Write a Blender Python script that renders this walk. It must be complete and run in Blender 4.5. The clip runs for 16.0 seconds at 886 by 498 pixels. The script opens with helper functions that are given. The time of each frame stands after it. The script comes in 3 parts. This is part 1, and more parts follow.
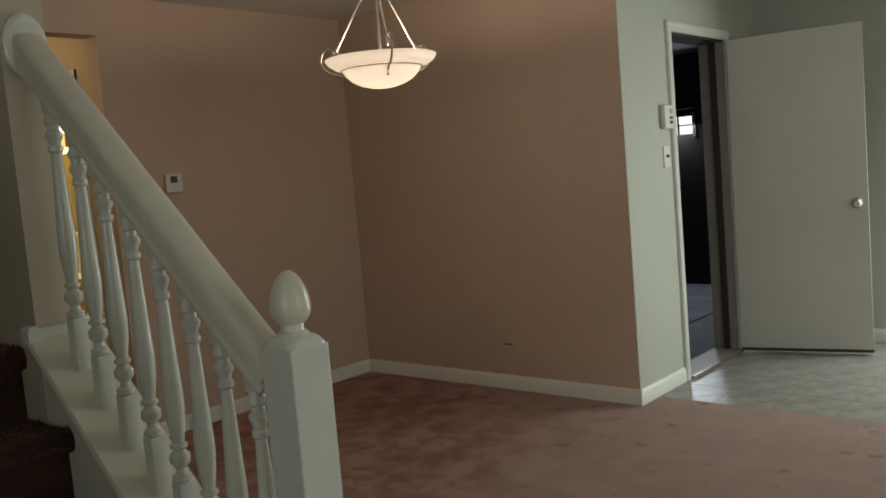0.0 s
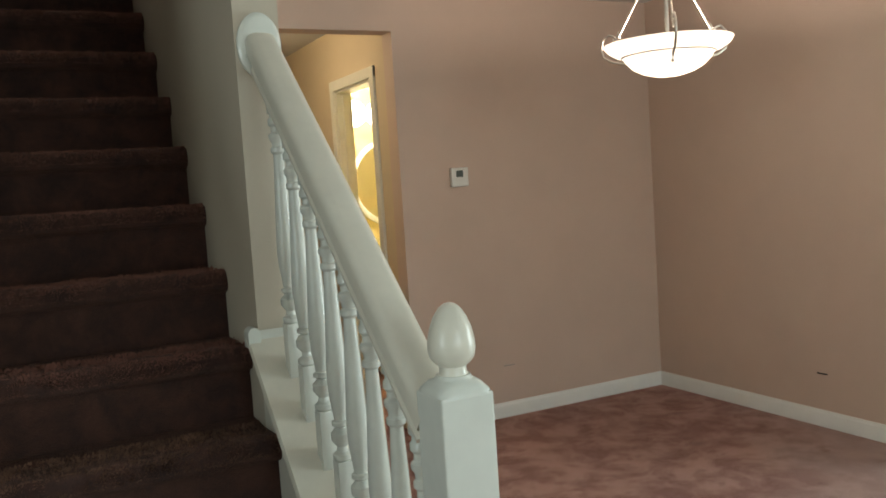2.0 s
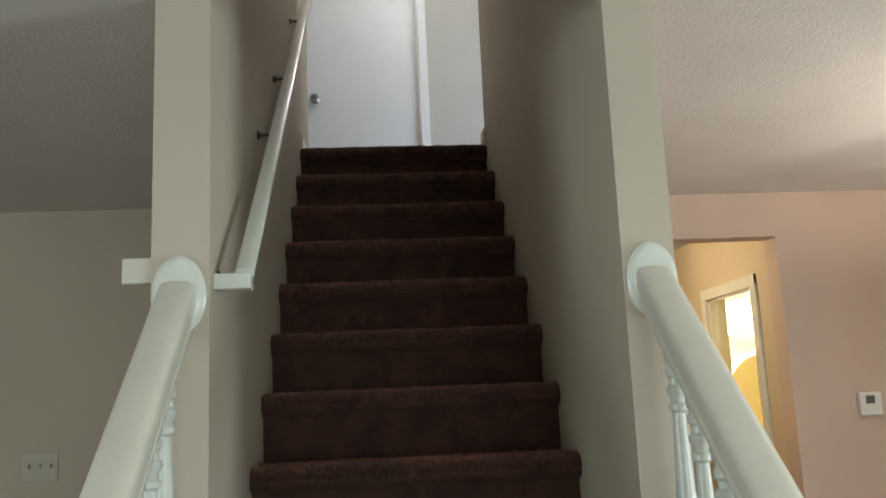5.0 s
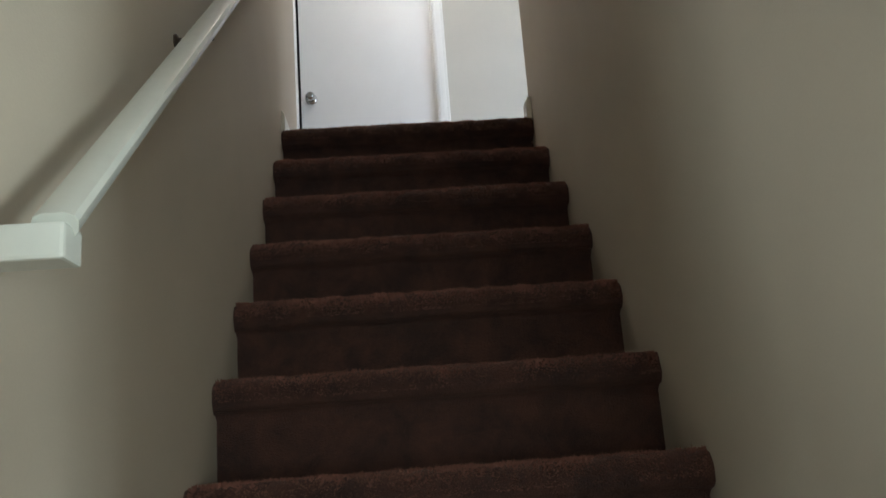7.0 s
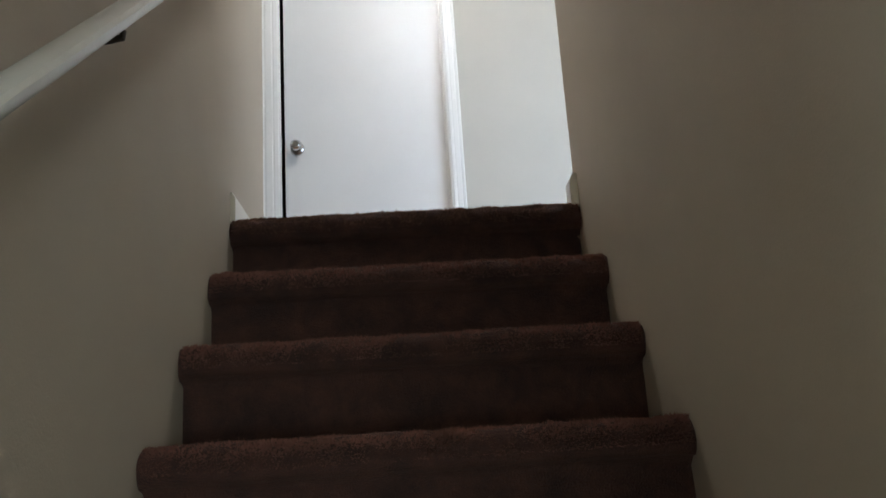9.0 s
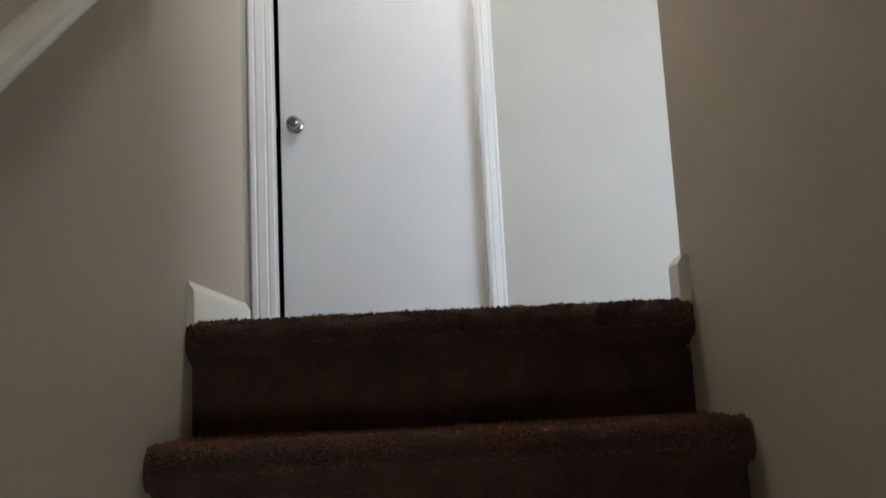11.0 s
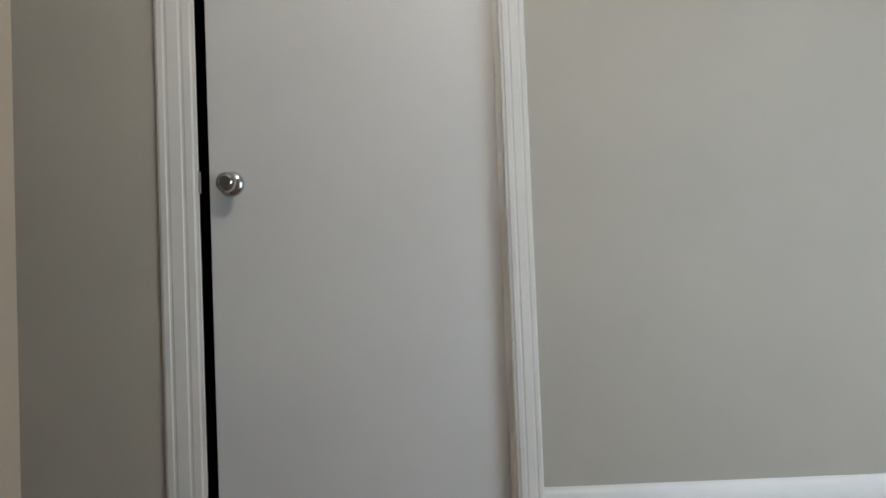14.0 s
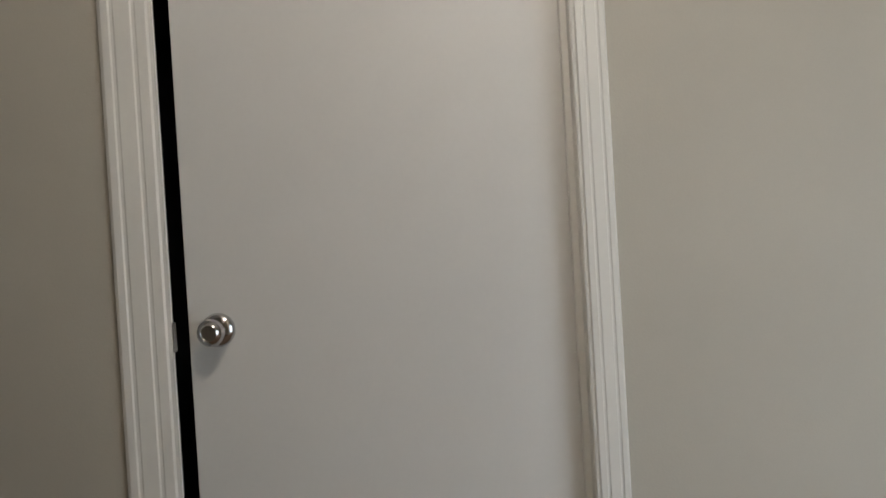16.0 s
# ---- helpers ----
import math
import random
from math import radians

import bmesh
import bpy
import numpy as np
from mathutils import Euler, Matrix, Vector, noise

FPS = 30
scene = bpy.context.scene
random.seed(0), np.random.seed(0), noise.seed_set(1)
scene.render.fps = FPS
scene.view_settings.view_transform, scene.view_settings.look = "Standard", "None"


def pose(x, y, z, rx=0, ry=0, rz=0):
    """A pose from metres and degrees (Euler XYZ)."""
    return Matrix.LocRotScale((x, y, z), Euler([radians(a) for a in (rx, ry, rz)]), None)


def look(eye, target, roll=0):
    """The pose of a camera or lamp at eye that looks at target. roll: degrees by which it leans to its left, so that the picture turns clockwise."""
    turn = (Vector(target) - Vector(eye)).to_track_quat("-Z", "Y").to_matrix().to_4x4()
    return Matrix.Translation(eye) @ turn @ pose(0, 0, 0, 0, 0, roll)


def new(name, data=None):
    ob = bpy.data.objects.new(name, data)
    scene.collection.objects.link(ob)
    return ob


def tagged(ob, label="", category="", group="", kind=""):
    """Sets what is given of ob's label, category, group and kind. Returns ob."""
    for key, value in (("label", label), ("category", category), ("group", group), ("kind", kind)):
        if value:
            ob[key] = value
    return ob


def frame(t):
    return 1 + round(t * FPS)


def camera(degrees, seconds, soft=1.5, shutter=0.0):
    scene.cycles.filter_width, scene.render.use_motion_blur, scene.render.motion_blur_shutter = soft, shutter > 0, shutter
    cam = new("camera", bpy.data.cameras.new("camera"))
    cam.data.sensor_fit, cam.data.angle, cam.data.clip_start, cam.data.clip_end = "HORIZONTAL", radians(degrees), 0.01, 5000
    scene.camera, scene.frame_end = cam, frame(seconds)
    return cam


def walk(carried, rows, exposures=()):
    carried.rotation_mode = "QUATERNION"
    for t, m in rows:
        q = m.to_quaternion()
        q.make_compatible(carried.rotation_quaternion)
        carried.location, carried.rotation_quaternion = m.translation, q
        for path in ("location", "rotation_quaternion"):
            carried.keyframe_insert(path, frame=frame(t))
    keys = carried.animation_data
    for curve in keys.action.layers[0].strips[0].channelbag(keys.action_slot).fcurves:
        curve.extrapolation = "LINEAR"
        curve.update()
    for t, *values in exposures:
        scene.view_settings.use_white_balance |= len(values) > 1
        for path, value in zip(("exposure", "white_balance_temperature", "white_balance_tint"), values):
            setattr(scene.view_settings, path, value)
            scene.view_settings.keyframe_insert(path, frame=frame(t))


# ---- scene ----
cam = camera(55.2, 16.0, soft=1.7)
PATH = [
    (0, pose(-0.492, -4.264, 1.316, 84.86, 4.79, -49.38)),
    (0.5, pose(-0.361, -4.234, 1.307, 84.53, 4.65, -44.86)),
    (1, pose(-0.250, -4.189, 1.331, 84.93, 4.17, -39.61)),
    (1.5, pose(-0.177, -4.169, 1.330, 85.36, 4.33, -35.45)),
    (2, pose(-0.094, -4.188, 1.342, 85.75, 3.74, -27.00)),
    (2.5, pose(-0.052, -4.189, 1.340, 85.69, 3.25, -15.56)),
    (3, pose(-0.048, -4.194, 1.350, 85.84, 3.30, -9.16)),
    (3.5, pose(-0.047, -4.197, 1.383, 90.13, 2.43, -5.55)),
    (4, pose(-0.049, -4.172, 1.434, 93.35, 2.41, -4.24)),
    (4.5, pose(-0.083, -4.034, 1.474, 97.21, 2.19, -4.13)),
    (7, pose(-0.071, -2.751, 1.554, 103.38, 4.12, -2.34)),
    (7.5, pose(-0.014, -2.500, 1.709, 104.49, 3.43, -2.59)),
    (8, pose(0.003, -2.329, 1.809, 104.64, 3.50, -1.41)),
    (8.5, pose(-0.020, -2.193, 1.940, 104.72, 3.68, -1.42)),
    (9, pose(-0.005, -2.015, 2.035, 104.61, 3.52, -1.64)),
    (11.5, pose(-0.035, -1.305, 2.663, 97.73, 2.78, -1.09)),
    (12, pose(-0.015, -1.153, 2.761, 97.88, 2.59, -1.63)),
    (12.5, pose(-0.011, -1.026, 2.939, 96.29, 1.78, -0.43)),
    (13, pose(-0.013, -0.826, 3.071, 92.37, 2.16, -0.42)),
    (13.5, pose(0.012, -0.623, 3.170, 91.34, 2.17, -1.38)),
    (14, pose(0.038, -0.470, 3.269, 92.04, 2.24, -0.36)),
    (14.5, pose(0.016, -0.334, 3.389, 91.76, 2.39, -2.48)),
    (15, pose(0.024, -0.202, 3.485, 91.41, 2.96, -4.15)),
    (15.5, pose(-0.035, -0.087, 3.565, 91.16, 2.64, -0.52)),
    (16, pose(-0.057, 0.081, 3.699, 89.07, 3.39, -0.57)),
]
EXPOSURE = [(0, -1.2, 7000, 14), (0.5, -0.6, 6600, 12), (1, -0.4, 6450, 11), (2, -0.0, 6250, 11), (2.5, 0.1, 6200, 9), (3, 0.25, 6150, 9), (4, 0.3, 6150, 10), (7, 0.65, 6100, 12), (9, 0.85, 5950, 12), (11.5, 0.6, 6100, 12), (12, 0.5, 6100, 12), (13, 0.3, 6200, 12), (14, 0.1, 6500, 12), (16, -0.1, 7000, 14)]
walk(cam, PATH, EXPOSURE)

# ---- world and lights ----
world = bpy.data.worlds.new("world")
scene.world = world
world.use_nodes = True
sky = world.node_tree.nodes.new("ShaderNodeTexSky")
sky.sky_type = "NISHITA"
sky.sun_disc = False
sky.sun_elevation, sky.sun_rotation = radians(40), radians(200)
world.node_tree.nodes["Background"].inputs["Strength"].default_value = 0.1
world.node_tree.links.new(sky.outputs["Color"], world.node_tree.nodes["Background"].inputs["Color"])


def lamp(name, kind, place, energy, colour, size=0.1, size_y=None, target=None):
    data = bpy.data.lights.new(name, kind)
    data.energy, data.color = energy, colour
    if kind == "AREA":
        data.shape, data.size, data.size_y = "RECTANGLE", size, size_y or size
    else:
        data.shadow_soft_size = size
    ob = new(name, data)
    ob.matrix_world = look(place, target) if target else Matrix.Translation(place)
    return ob


DAY, WARM = (0.86, 1.0, 0.96), (1.0, 0.85, 0.68)
lamp("window_daylight", "AREA", (5.30, -3.85, 1.10), 112, DAY, 1.4, 1.8, (0, -3.85, -0.9))
lamp("window_daylight", "AREA", (1.2, -7.42, 1.45), 58, DAY, 2.6, 1.5, (1.2, -1.5, -0.6))
# Fill from the west, added at a window that is never in view.
lamp("window_daylight", "AREA", (-3.92, -4.6, 1.45), 48, DAY, 1.8, 1.4, (0, -4.6, 0.0))
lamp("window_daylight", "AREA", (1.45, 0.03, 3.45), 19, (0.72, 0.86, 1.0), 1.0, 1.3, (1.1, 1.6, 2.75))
lamp("window_daylight", "AREA", (8.66, 0.04, 1.62), 34, (0.72, 0.86, 1.0), 0.34, 0.18, (5, -0.6, -0.2))
lamp("pendant_bulb", "POINT", (2.215, -1.64, 1.79), 38, WARM, 0.035)
lamp("hall_bulb", "POINT", (0.1, 0.42, 4.90), 27, (1.0, 0.96, 0.90), 0.09)
# Unseen lamp added to brighten the back hall walls.
lamp("back_hall_fill", "POINT", (1.0, 0.62, 2.2), 13, (1.0, 0.82, 0.52), 0.08)
lamp("vanity_bulb", "POINT", (2.48, 1.76, 1.94), 60, (1.0, 0.90, 0.66), 0.06)


# ---- materials ----
def material(name, colour, rough=0.6, metal=0.0, vary=0.1, scale=6.0, fine=180.0, bump=0.1, colour2=None, emit=0.0, coat=0.0, depth=0.002, stretch=None, edge=0.15, detail=5.0, swirl=0.0, sheen=0.0, sheen_tint=None, worn=None, spots=None):
    m = bpy.data.materials.new(name)
    m.use_nodes = True
    nt = m.node_tree
    n, ln = nt.nodes, nt.links.new
    b = n["Principled BSDF"]
    b.inputs["Roughness"].default_value, b.inputs["Metallic"].default_value = rough, metal
    b.inputs["Coat Weight"].default_value = coat
    if sheen:
        b.inputs["Sheen Weight"].default_value, b.inputs["Sheen Roughness"].default_value = sheen, 0.5
        b.inputs["Sheen Tint"].default_value = (*sheen_tint, 1)
    tc = n.new("ShaderNodeTexCoord")
    src = tc.outputs["Object"]
    if stretch:
        mp = n.new("ShaderNodeMapping")
        mp.inputs["Scale"].default_value = stretch
        ln(src, mp.inputs["Vector"])
        src = mp.outputs["Vector"]
    big, small = n.new("ShaderNodeTexNoise"), n.new("ShaderNodeTexNoise")
    big.inputs["Scale"].default_value, small.inputs["Scale"].default_value = scale, fine
    big.inputs["Detail"].default_value, small.inputs["Detail"].default_value = detail, 3.0
    big.inputs["Distortion"].default_value = swirl
    big.inputs["Roughness"].default_value = 0.5 + 0.02 * detail
    ln(src, big.inputs["Vector"]), ln(src, small.inputs["Vector"])
    ramp = n.new("ShaderNodeMapRange")
    ramp.inputs["From Min"].default_value, ramp.inputs["From Max"].default_value = 0.5 - edge, 0.5 + edge
    ln(big.outputs["Fac"], ramp.inputs["Value"])
    mix = n.new("ShaderNodeMix")
    mix.data_type = "RGBA"
    dark = colour2 or tuple(c * (1 - vary) for c in colour)
    mix.inputs["A"].default_value, mix.inputs["B"].default_value = (*colour, 1), (*dark, 1)
    ln(ramp.outputs["Result"], mix.inputs["Factor"])
    grain = n.new("ShaderNodeMix")
    grain.data_type, grain.blend_type = "RGBA", "MULTIPLY"
    grain.inputs["Factor"].default_value = min(1.0, vary * 2)
    ln(mix.outputs["Result"], grain.inputs["A"])
    ln(small.outputs["Fac"], grain.inputs["B"])
    bright = n.new("ShaderNodeMix")
    bright.data_type = "RGBA"
    bright.inputs["Factor"].default_value = 0.5
    ln(mix.outputs["Result"], bright.inputs["A"]), ln(grain.outputs["Result"], bright.inputs["B"])
    top = bright.outputs["Result"]
    if worn:  # trodden stretch past a wavering line: colour, direction in plan, distance
        tread, way, start = worn
        dot, waver, line = n.new("ShaderNodeVectorMath"), n.new("ShaderNodeTexNoise"), n.new("ShaderNodeMath")
        dot.operation, line.operation = "DOT_PRODUCT", "MULTIPLY_ADD"
        dot.inputs[1].default_value = (*way, 0)
        waver.inputs["Scale"].default_value, waver.inputs["Detail"].default_value = 1.6, 6.0
        ln(tc.outputs["Object"], dot.inputs[0]), ln(tc.outputs["Object"], waver.inputs["Vector"])
        line.inputs[1].default_value = 1.5
        ln(waver.outputs["Fac"], line.inputs[0]), ln(dot.outputs["Value"], line.inputs[2])
        past, blend = n.new("ShaderNodeMapRange"), n.new("ShaderNodeMix")
        past.inputs["From Min"].default_value, past.inputs["From Max"].default_value = start + 0.3, start + 1.2
        past.inputs["To Max"].default_value = 0.75
        ln(line.outputs[0], past.inputs["Value"])
        blend.data_type = "RGBA"
        blend.inputs["B"].default_value = (*tread, 1)
        ln(past.outputs["Result"], blend.inputs["Factor"]), ln(top, blend.inputs["A"])
        top = blend.outputs["Result"]
    if spots:  # scattered stains: colour, scale, threshold
        stain, size, limit = spots
        blot, cut, blend = n.new("ShaderNodeTexNoise"), n.new("ShaderNodeMapRange"), n.new("ShaderNodeMix")
        blot.inputs["Scale"].default_value, blot.inputs["Detail"].default_value = size, 4.0
        ln(tc.outputs["Object"], blot.inputs["Vector"])
        cut.inputs["From Min"].default_value, cut.inputs["From Max"].default_value = limit, limit + 0.07
        cut.inputs["To Max"].default_value = 0.7
        ln(blot.outputs["Fac"], cut.inputs["Value"])
        blend.data_type = "RGBA"
        blend.inputs["B"].default_value = (*stain, 1)
        ln(cut.outputs["Result"], blend.inputs["Factor"]), ln(top, blend.inputs["A"])
        top = blend.outputs["Result"]
    ln(top, b.inputs["Base Color"])
    bp = n.new("ShaderNodeBump")
    bp.inputs["Strength"].default_value, bp.inputs["Distance"].default_value = bump, depth
    ln(small.outputs["Fac"], bp.inputs["Height"])
    ln(bp.outputs["Normal"], b.inputs["Normal"])
    if emit:
        b.inputs["Emission Color"].default_value = (*colour, 1)
        b.inputs["Emission Strength"].default_value = emit
    return m


WALL_STAIR = material("stair_wall_paint", (0.53, 0.465, 0.365), 0.75, vary=0.06, scale=2.5, fine=260, bump=0.15)
WALL_HALL = material("hall_wall_paint", (0.472, 0.449, 0.388), 0.75, vary=0.05, scale=2.5, fine=260, bump=0.15)
WALL_TAN = material("dining_wall_paint", (0.60, 0.452, 0.362), 0.7, vary=0.07, scale=1.6, fine=240, bump=0.15)
WALL_LIGHT = material("living_wall_paint", (0.52, 0.54, 0.47), 0.7, vary=0.06, scale=2.0, fine=240, bump=0.15)
WALL_CREAM = material("back_hall_paint", (0.62, 0.50, 0.33), 0.7, vary=0.06, scale=2.0, fine=240, bump=0.15)
WALL_YELLOW = material("bathroom_paint", (0.72, 0.60, 0.26), 0.55, vary=0.05, scale=2.0, bump=0.1)
CEILING = material("ceiling_paint", (0.70, 0.68, 0.65), 0.85, vary=0.06, scale=3, fine=120, bump=0.5, depth=0.004)
TRIM = material("white_trim_paint", (0.78, 0.78, 0.74), 0.35, vary=0.04, scale=9, fine=60, bump=0.05)
GLOSS = material("glossy_white_paint", (0.72, 0.74, 0.67), 0.22, vary=0.05, scale=12, fine=45, bump=0.08)
CREAM = material("cream_rail_paint", (0.74, 0.71, 0.60), 0.28, vary=0.06, scale=10, fine=45, bump=0.08)
DOOR = material("door_paint", (0.70, 0.70, 0.68), 0.42, vary=0.04, scale=3, fine=90, bump=0.06)
DOOR_WARM = material("entry_door_paint", (0.60, 0.58, 0.52), 0.45, vary=0.06, scale=3, fine=90, bump=0.06)
CARPET = material("rose_carpet", (0.50, 0.275, 0.215), 0.95, vary=0.4, scale=5.0, edge=0.08, detail=9, swirl=0.25, fine=380, bump=1.0, colour2=(0.27, 0.105, 0.078), depth=0.008, sheen=0.3, sheen_tint=(0.9, 0.6, 0.55), worn=((0.42, 0.31, 0.275), (0.6, -0.8), 3.1), spots=((0.20, 0.095, 0.075), 7.0, 0.63))
STAIR_CARPET = material("brown_stair_carpet", (0.108, 0.043, 0.029), 0.95, vary=0.45, edge=0.13, detail=9, swirl=0.3, scale=11, fine=330, bump=1.0, colour2=(0.038, 0.017, 0.014), depth=0.009, sheen=0.16, sheen_tint=(0.85, 0.42, 0.28))
LANDING = material("landing_carpet", (0.42, 0.28, 0.19), 0.95, vary=0.4, edge=0.13, detail=9, swirl=0.3, scale=7, fine=380, bump=1.0, colour2=(0.27, 0.16, 0.102), depth=0.008, sheen=0.2, sheen_tint=(0.9, 0.7, 0.55), spots=((0.13, 0.075, 0.05), 13.0, 0.63))
# Paler nosing nap: light from above put into its colour, plus wear.
WORN_LIT_PILE = material("worn_lit_pile", (0.29, 0.124, 0.088), 0.95, vary=0.35, scale=14, fine=330, colour2=(0.18, 0.078, 0.054), sheen=0.15, sheen_tint=(0.85, 0.45, 0.3))
# Tufts of the top and foot steps; their colour carries the light there.
LIT_NAP = material("lit_edge_nap", (0.37, 0.19, 0.115), 0.95, vary=0.45, edge=0.13, detail=9, swirl=0.3, scale=11, fine=330, bump=1.0, colour2=(0.14, 0.07, 0.046), depth=0.009, sheen=0.1, sheen_tint=(0.9, 0.55, 0.36))
VINYL = material("vinyl_tile", (0.37, 0.355, 0.32), 0.36, vary=0.25, scale=9, fine=60, edge=0.1, detail=8, bump=0.15, colour2=(0.23, 0.22, 0.195), spots=((0.13, 0.12, 0.105), 5.0, 0.6))
GROUT = material("tile_joint", (0.27, 0.255, 0.225), 0.8)
CHROME = material("brushed_steel", (0.58, 0.58, 0.58), 0.12, metal=1.0, vary=0.08, scale=30, bump=0.03)
NICKEL = material("nickel", (0.55, 0.50, 0.44), 0.35, metal=1.0, vary=0.1, scale=30, bump=0.03)
BRONZE = material("dark_bronze", (0.10, 0.08, 0.07), 0.4, metal=0.8, vary=0.2, scale=30, bump=0.05)
PLASTIC = material("white_plastic", (0.74, 0.73, 0.68), 0.4, vary=0.03, bump=0.02)
IVORY = material("ivory_plastic", (0.46, 0.42, 0.32), 0.4, vary=0.05, bump=0.02)
SCREEN = material("grey_display", (0.10, 0.11, 0.10), 0.2, vary=0.05, bump=0.02)
DARK = material("dark_mark", (0.05, 0.04, 0.035), 0.9)
# Near-black puts the shade behind the ajar door into the colour.
CLOSET_SHADE = material("closet_shade", (0.015, 0.014, 0.013), 0.95)
# The garage's darkness is put into this near-black.
GARAGE_SHADE = material("garage_shade", (0.035, 0.033, 0.032), 0.9, vary=0.3)
GARAGE_CEIL = material("garage_ceiling", (0.34, 0.36, 0.40), 0.9, vary=0.2, scale=4)
CONCRETE = material("garage_concrete", (0.30, 0.32, 0.36), 0.7, vary=0.3, scale=3, fine=80, bump=0.3)
JAMB = material("aged_jamb_paint", (0.34, 0.31, 0.28), 0.5, vary=0.15, scale=8)
PORCELAIN = material("white_porcelain", (0.80, 0.78, 0.70), 0.12, vary=0.03, bump=0.02)
MIRROR = material("mirror_silver", (0.85, 0.86, 0.84), 0.02, metal=1.0, vary=0.0, bump=0.0)
BOWL = material("alabaster_glass", (0.96, 0.91, 0.85), 0.3, vary=0.1, scale=8, emit=0.9)
tn = BOWL.node_tree
glow, both = tn.nodes.new("ShaderNodeBsdfTranslucent"), tn.nodes.new("ShaderNodeMixShader")
glow.inputs["Color"].default_value = (0.97, 0.93, 0.86, 1)
both.inputs["Fac"].default_value = 0.65
tn.links.new(tn.nodes["Principled BSDF"].outputs["BSDF"], both.inputs[1])
tn.links.new(glow.outputs["BSDF"], both.inputs[2])
tn.links.new(both.outputs["Shader"], tn.nodes["Material Output"].inputs["Surface"])
GLOBE = material("lit_globe_glass", (1.0, 0.88, 0.62), 0.3, vary=0.0, emit=9.0)
DAYGLASS = material("bright_window_pane", (0.85, 0.92, 1.0), 0.1, vary=0.0, emit=3.0)
SHADE_GLASS = material("frosted_light_glass", (1.0, 0.95, 0.88), 0.3, vary=0.0, emit=2.0)


# ---- mesh helpers ----
def bm_box(bm, x0, x1, y0, y1, z0, z1, bevel=0.0):
    r = bmesh.ops.create_cube(bm, size=1.0)
    vs = r["verts"]
    for v in vs:
        v.co = Vector(((x0 + x1) / 2 + v.co.x * (x1 - x0), (y0 + y1) / 2 + v.co.y * (y1 - y0), (z0 + z1) / 2 + v.co.z * (z1 - z0)))
    if bevel:
        es = list({e for v in vs for e in v.link_edges})
        bmesh.ops.bevel(bm, geom=es, offset=bevel, segments=2, affect="EDGES", profile=0.6)
    return bm


def box(x0, x1, y0, y1, z0, z1, bevel=0.0):
    return bm_box(bmesh.new(), x0, x1, y0, y1, z0, z1, bevel)


def lathe(profile, segs=20, axis="z", at=(0, 0, 0)):
    """Turns (radius, height) pairs about an axis through at."""
    bm = bmesh.new()
    rings = []
    for r, h in profile:
        ring = []
        for i in range(segs):
            a = 2 * math.pi * i / segs
            c = (r * math.cos(a), r * math.sin(a), h)
            if axis == "y":
                c = (c[0], h, c[1])
            elif axis == "x":
                c = (h, c[0], c[1])
            ring.append(bm.verts.new(Vector(c) + Vector(at)))
        rings.append(ring)
    for a, b in zip(rings, rings[1:]):
        for i in range(segs):
            bm.faces.new((a[i], a[(i + 1) % segs], b[(i + 1) % segs], b[i]))
    for ring in (rings[0], rings[-1]):
        bm.faces.new(ring)
    bmesh.ops.recalc_face_normals(bm, faces=bm.faces)
    return bm


def tube(points, radius, segs=8, bm=None):
    bm = bm or bmesh.new()
    pts = [Vector(q) for q in points]
    rings = []
    for i, q in enumerate(pts):
        d = (pts[min(i + 1, len(pts) - 1)] - pts[max(i - 1, 0)]).normalized()
        side = d.orthogonal().normalized() if i == 0 else (side - d * side.dot(d)).normalized()
        up = d.cross(side)
        rings.append([bm.verts.new(q + radius * (math.cos(2 * math.pi * k / segs) * side + math.sin(2 * math.pi * k / segs) * up)) for k in range(segs)])
    for a, b in zip(rings, rings[1:]):
        for k in range(segs):
            bm.faces.new((a[k], a[(k + 1) % segs], b[(k + 1) % segs], b[k]))
    bm.faces.new(rings[0]), bm.faces.new(rings[-1])
    bmesh.ops.recalc_face_normals(bm, faces=bm.faces)
    return bm


def sweep(section, start, end, up=(0, 0, 1)):
    """Extrudes a closed (side, up) section from start to end."""
    bm = bmesh.new()
    a, b = Vector(start), Vector(end)
    d = (b - a).normalized()
    side = d.cross(Vector(up)).normalized()
    top = side.cross(d)
    ra = [bm.verts.new(a + side * s + top * t) for s, t in section]
    rb = [bm.verts.new(b + side * s + top * t) for s, t in section]
    n = len(section)
    for i in range(n):
        bm.faces.new((ra[i], ra[(i + 1) % n], rb[(i + 1) % n], rb[i]))
    bm.faces.new(ra), bm.faces.new(rb)
    bmesh.ops.recalc_face_normals(bm, faces=bm.faces)
    return bm


def prism(points, axis, a, b):
    """A solid with the outline points (two coordinates), from a to b along the axis."""
    bm = bmesh.new()

    def at(q, h):
        return {"x": (h, q[0], q[1]), "y": (q[0], h, q[1]), "z": (q[0], q[1], h)}[axis]
    va, vb = [bm.verts.new(at(q, a)) for q in points], [bm.verts.new(at(q, b)) for q in points]
    n = len(points)
    for i in range(n):
        bm.faces.new((va[i], va[(i + 1) % n], vb[(i + 1) % n], vb[i]))
    bm.faces.new(va), bm.faces.new(vb)
    bmesh.ops.recalc_face_normals(bm, faces=bm.faces)
    return bm


def mesh_of(name, bm, mat, smooth=None):
    me = bpy.data.meshes.new(name)
    bm.to_mesh(me)
    bm.free()
    me.materials.append(mat)
    if smooth is not None:
        me.polygons.foreach_set("use_smooth", [True] * len(me.polygons))
        me.set_sharp_from_angle(angle=radians(smooth))
    return me


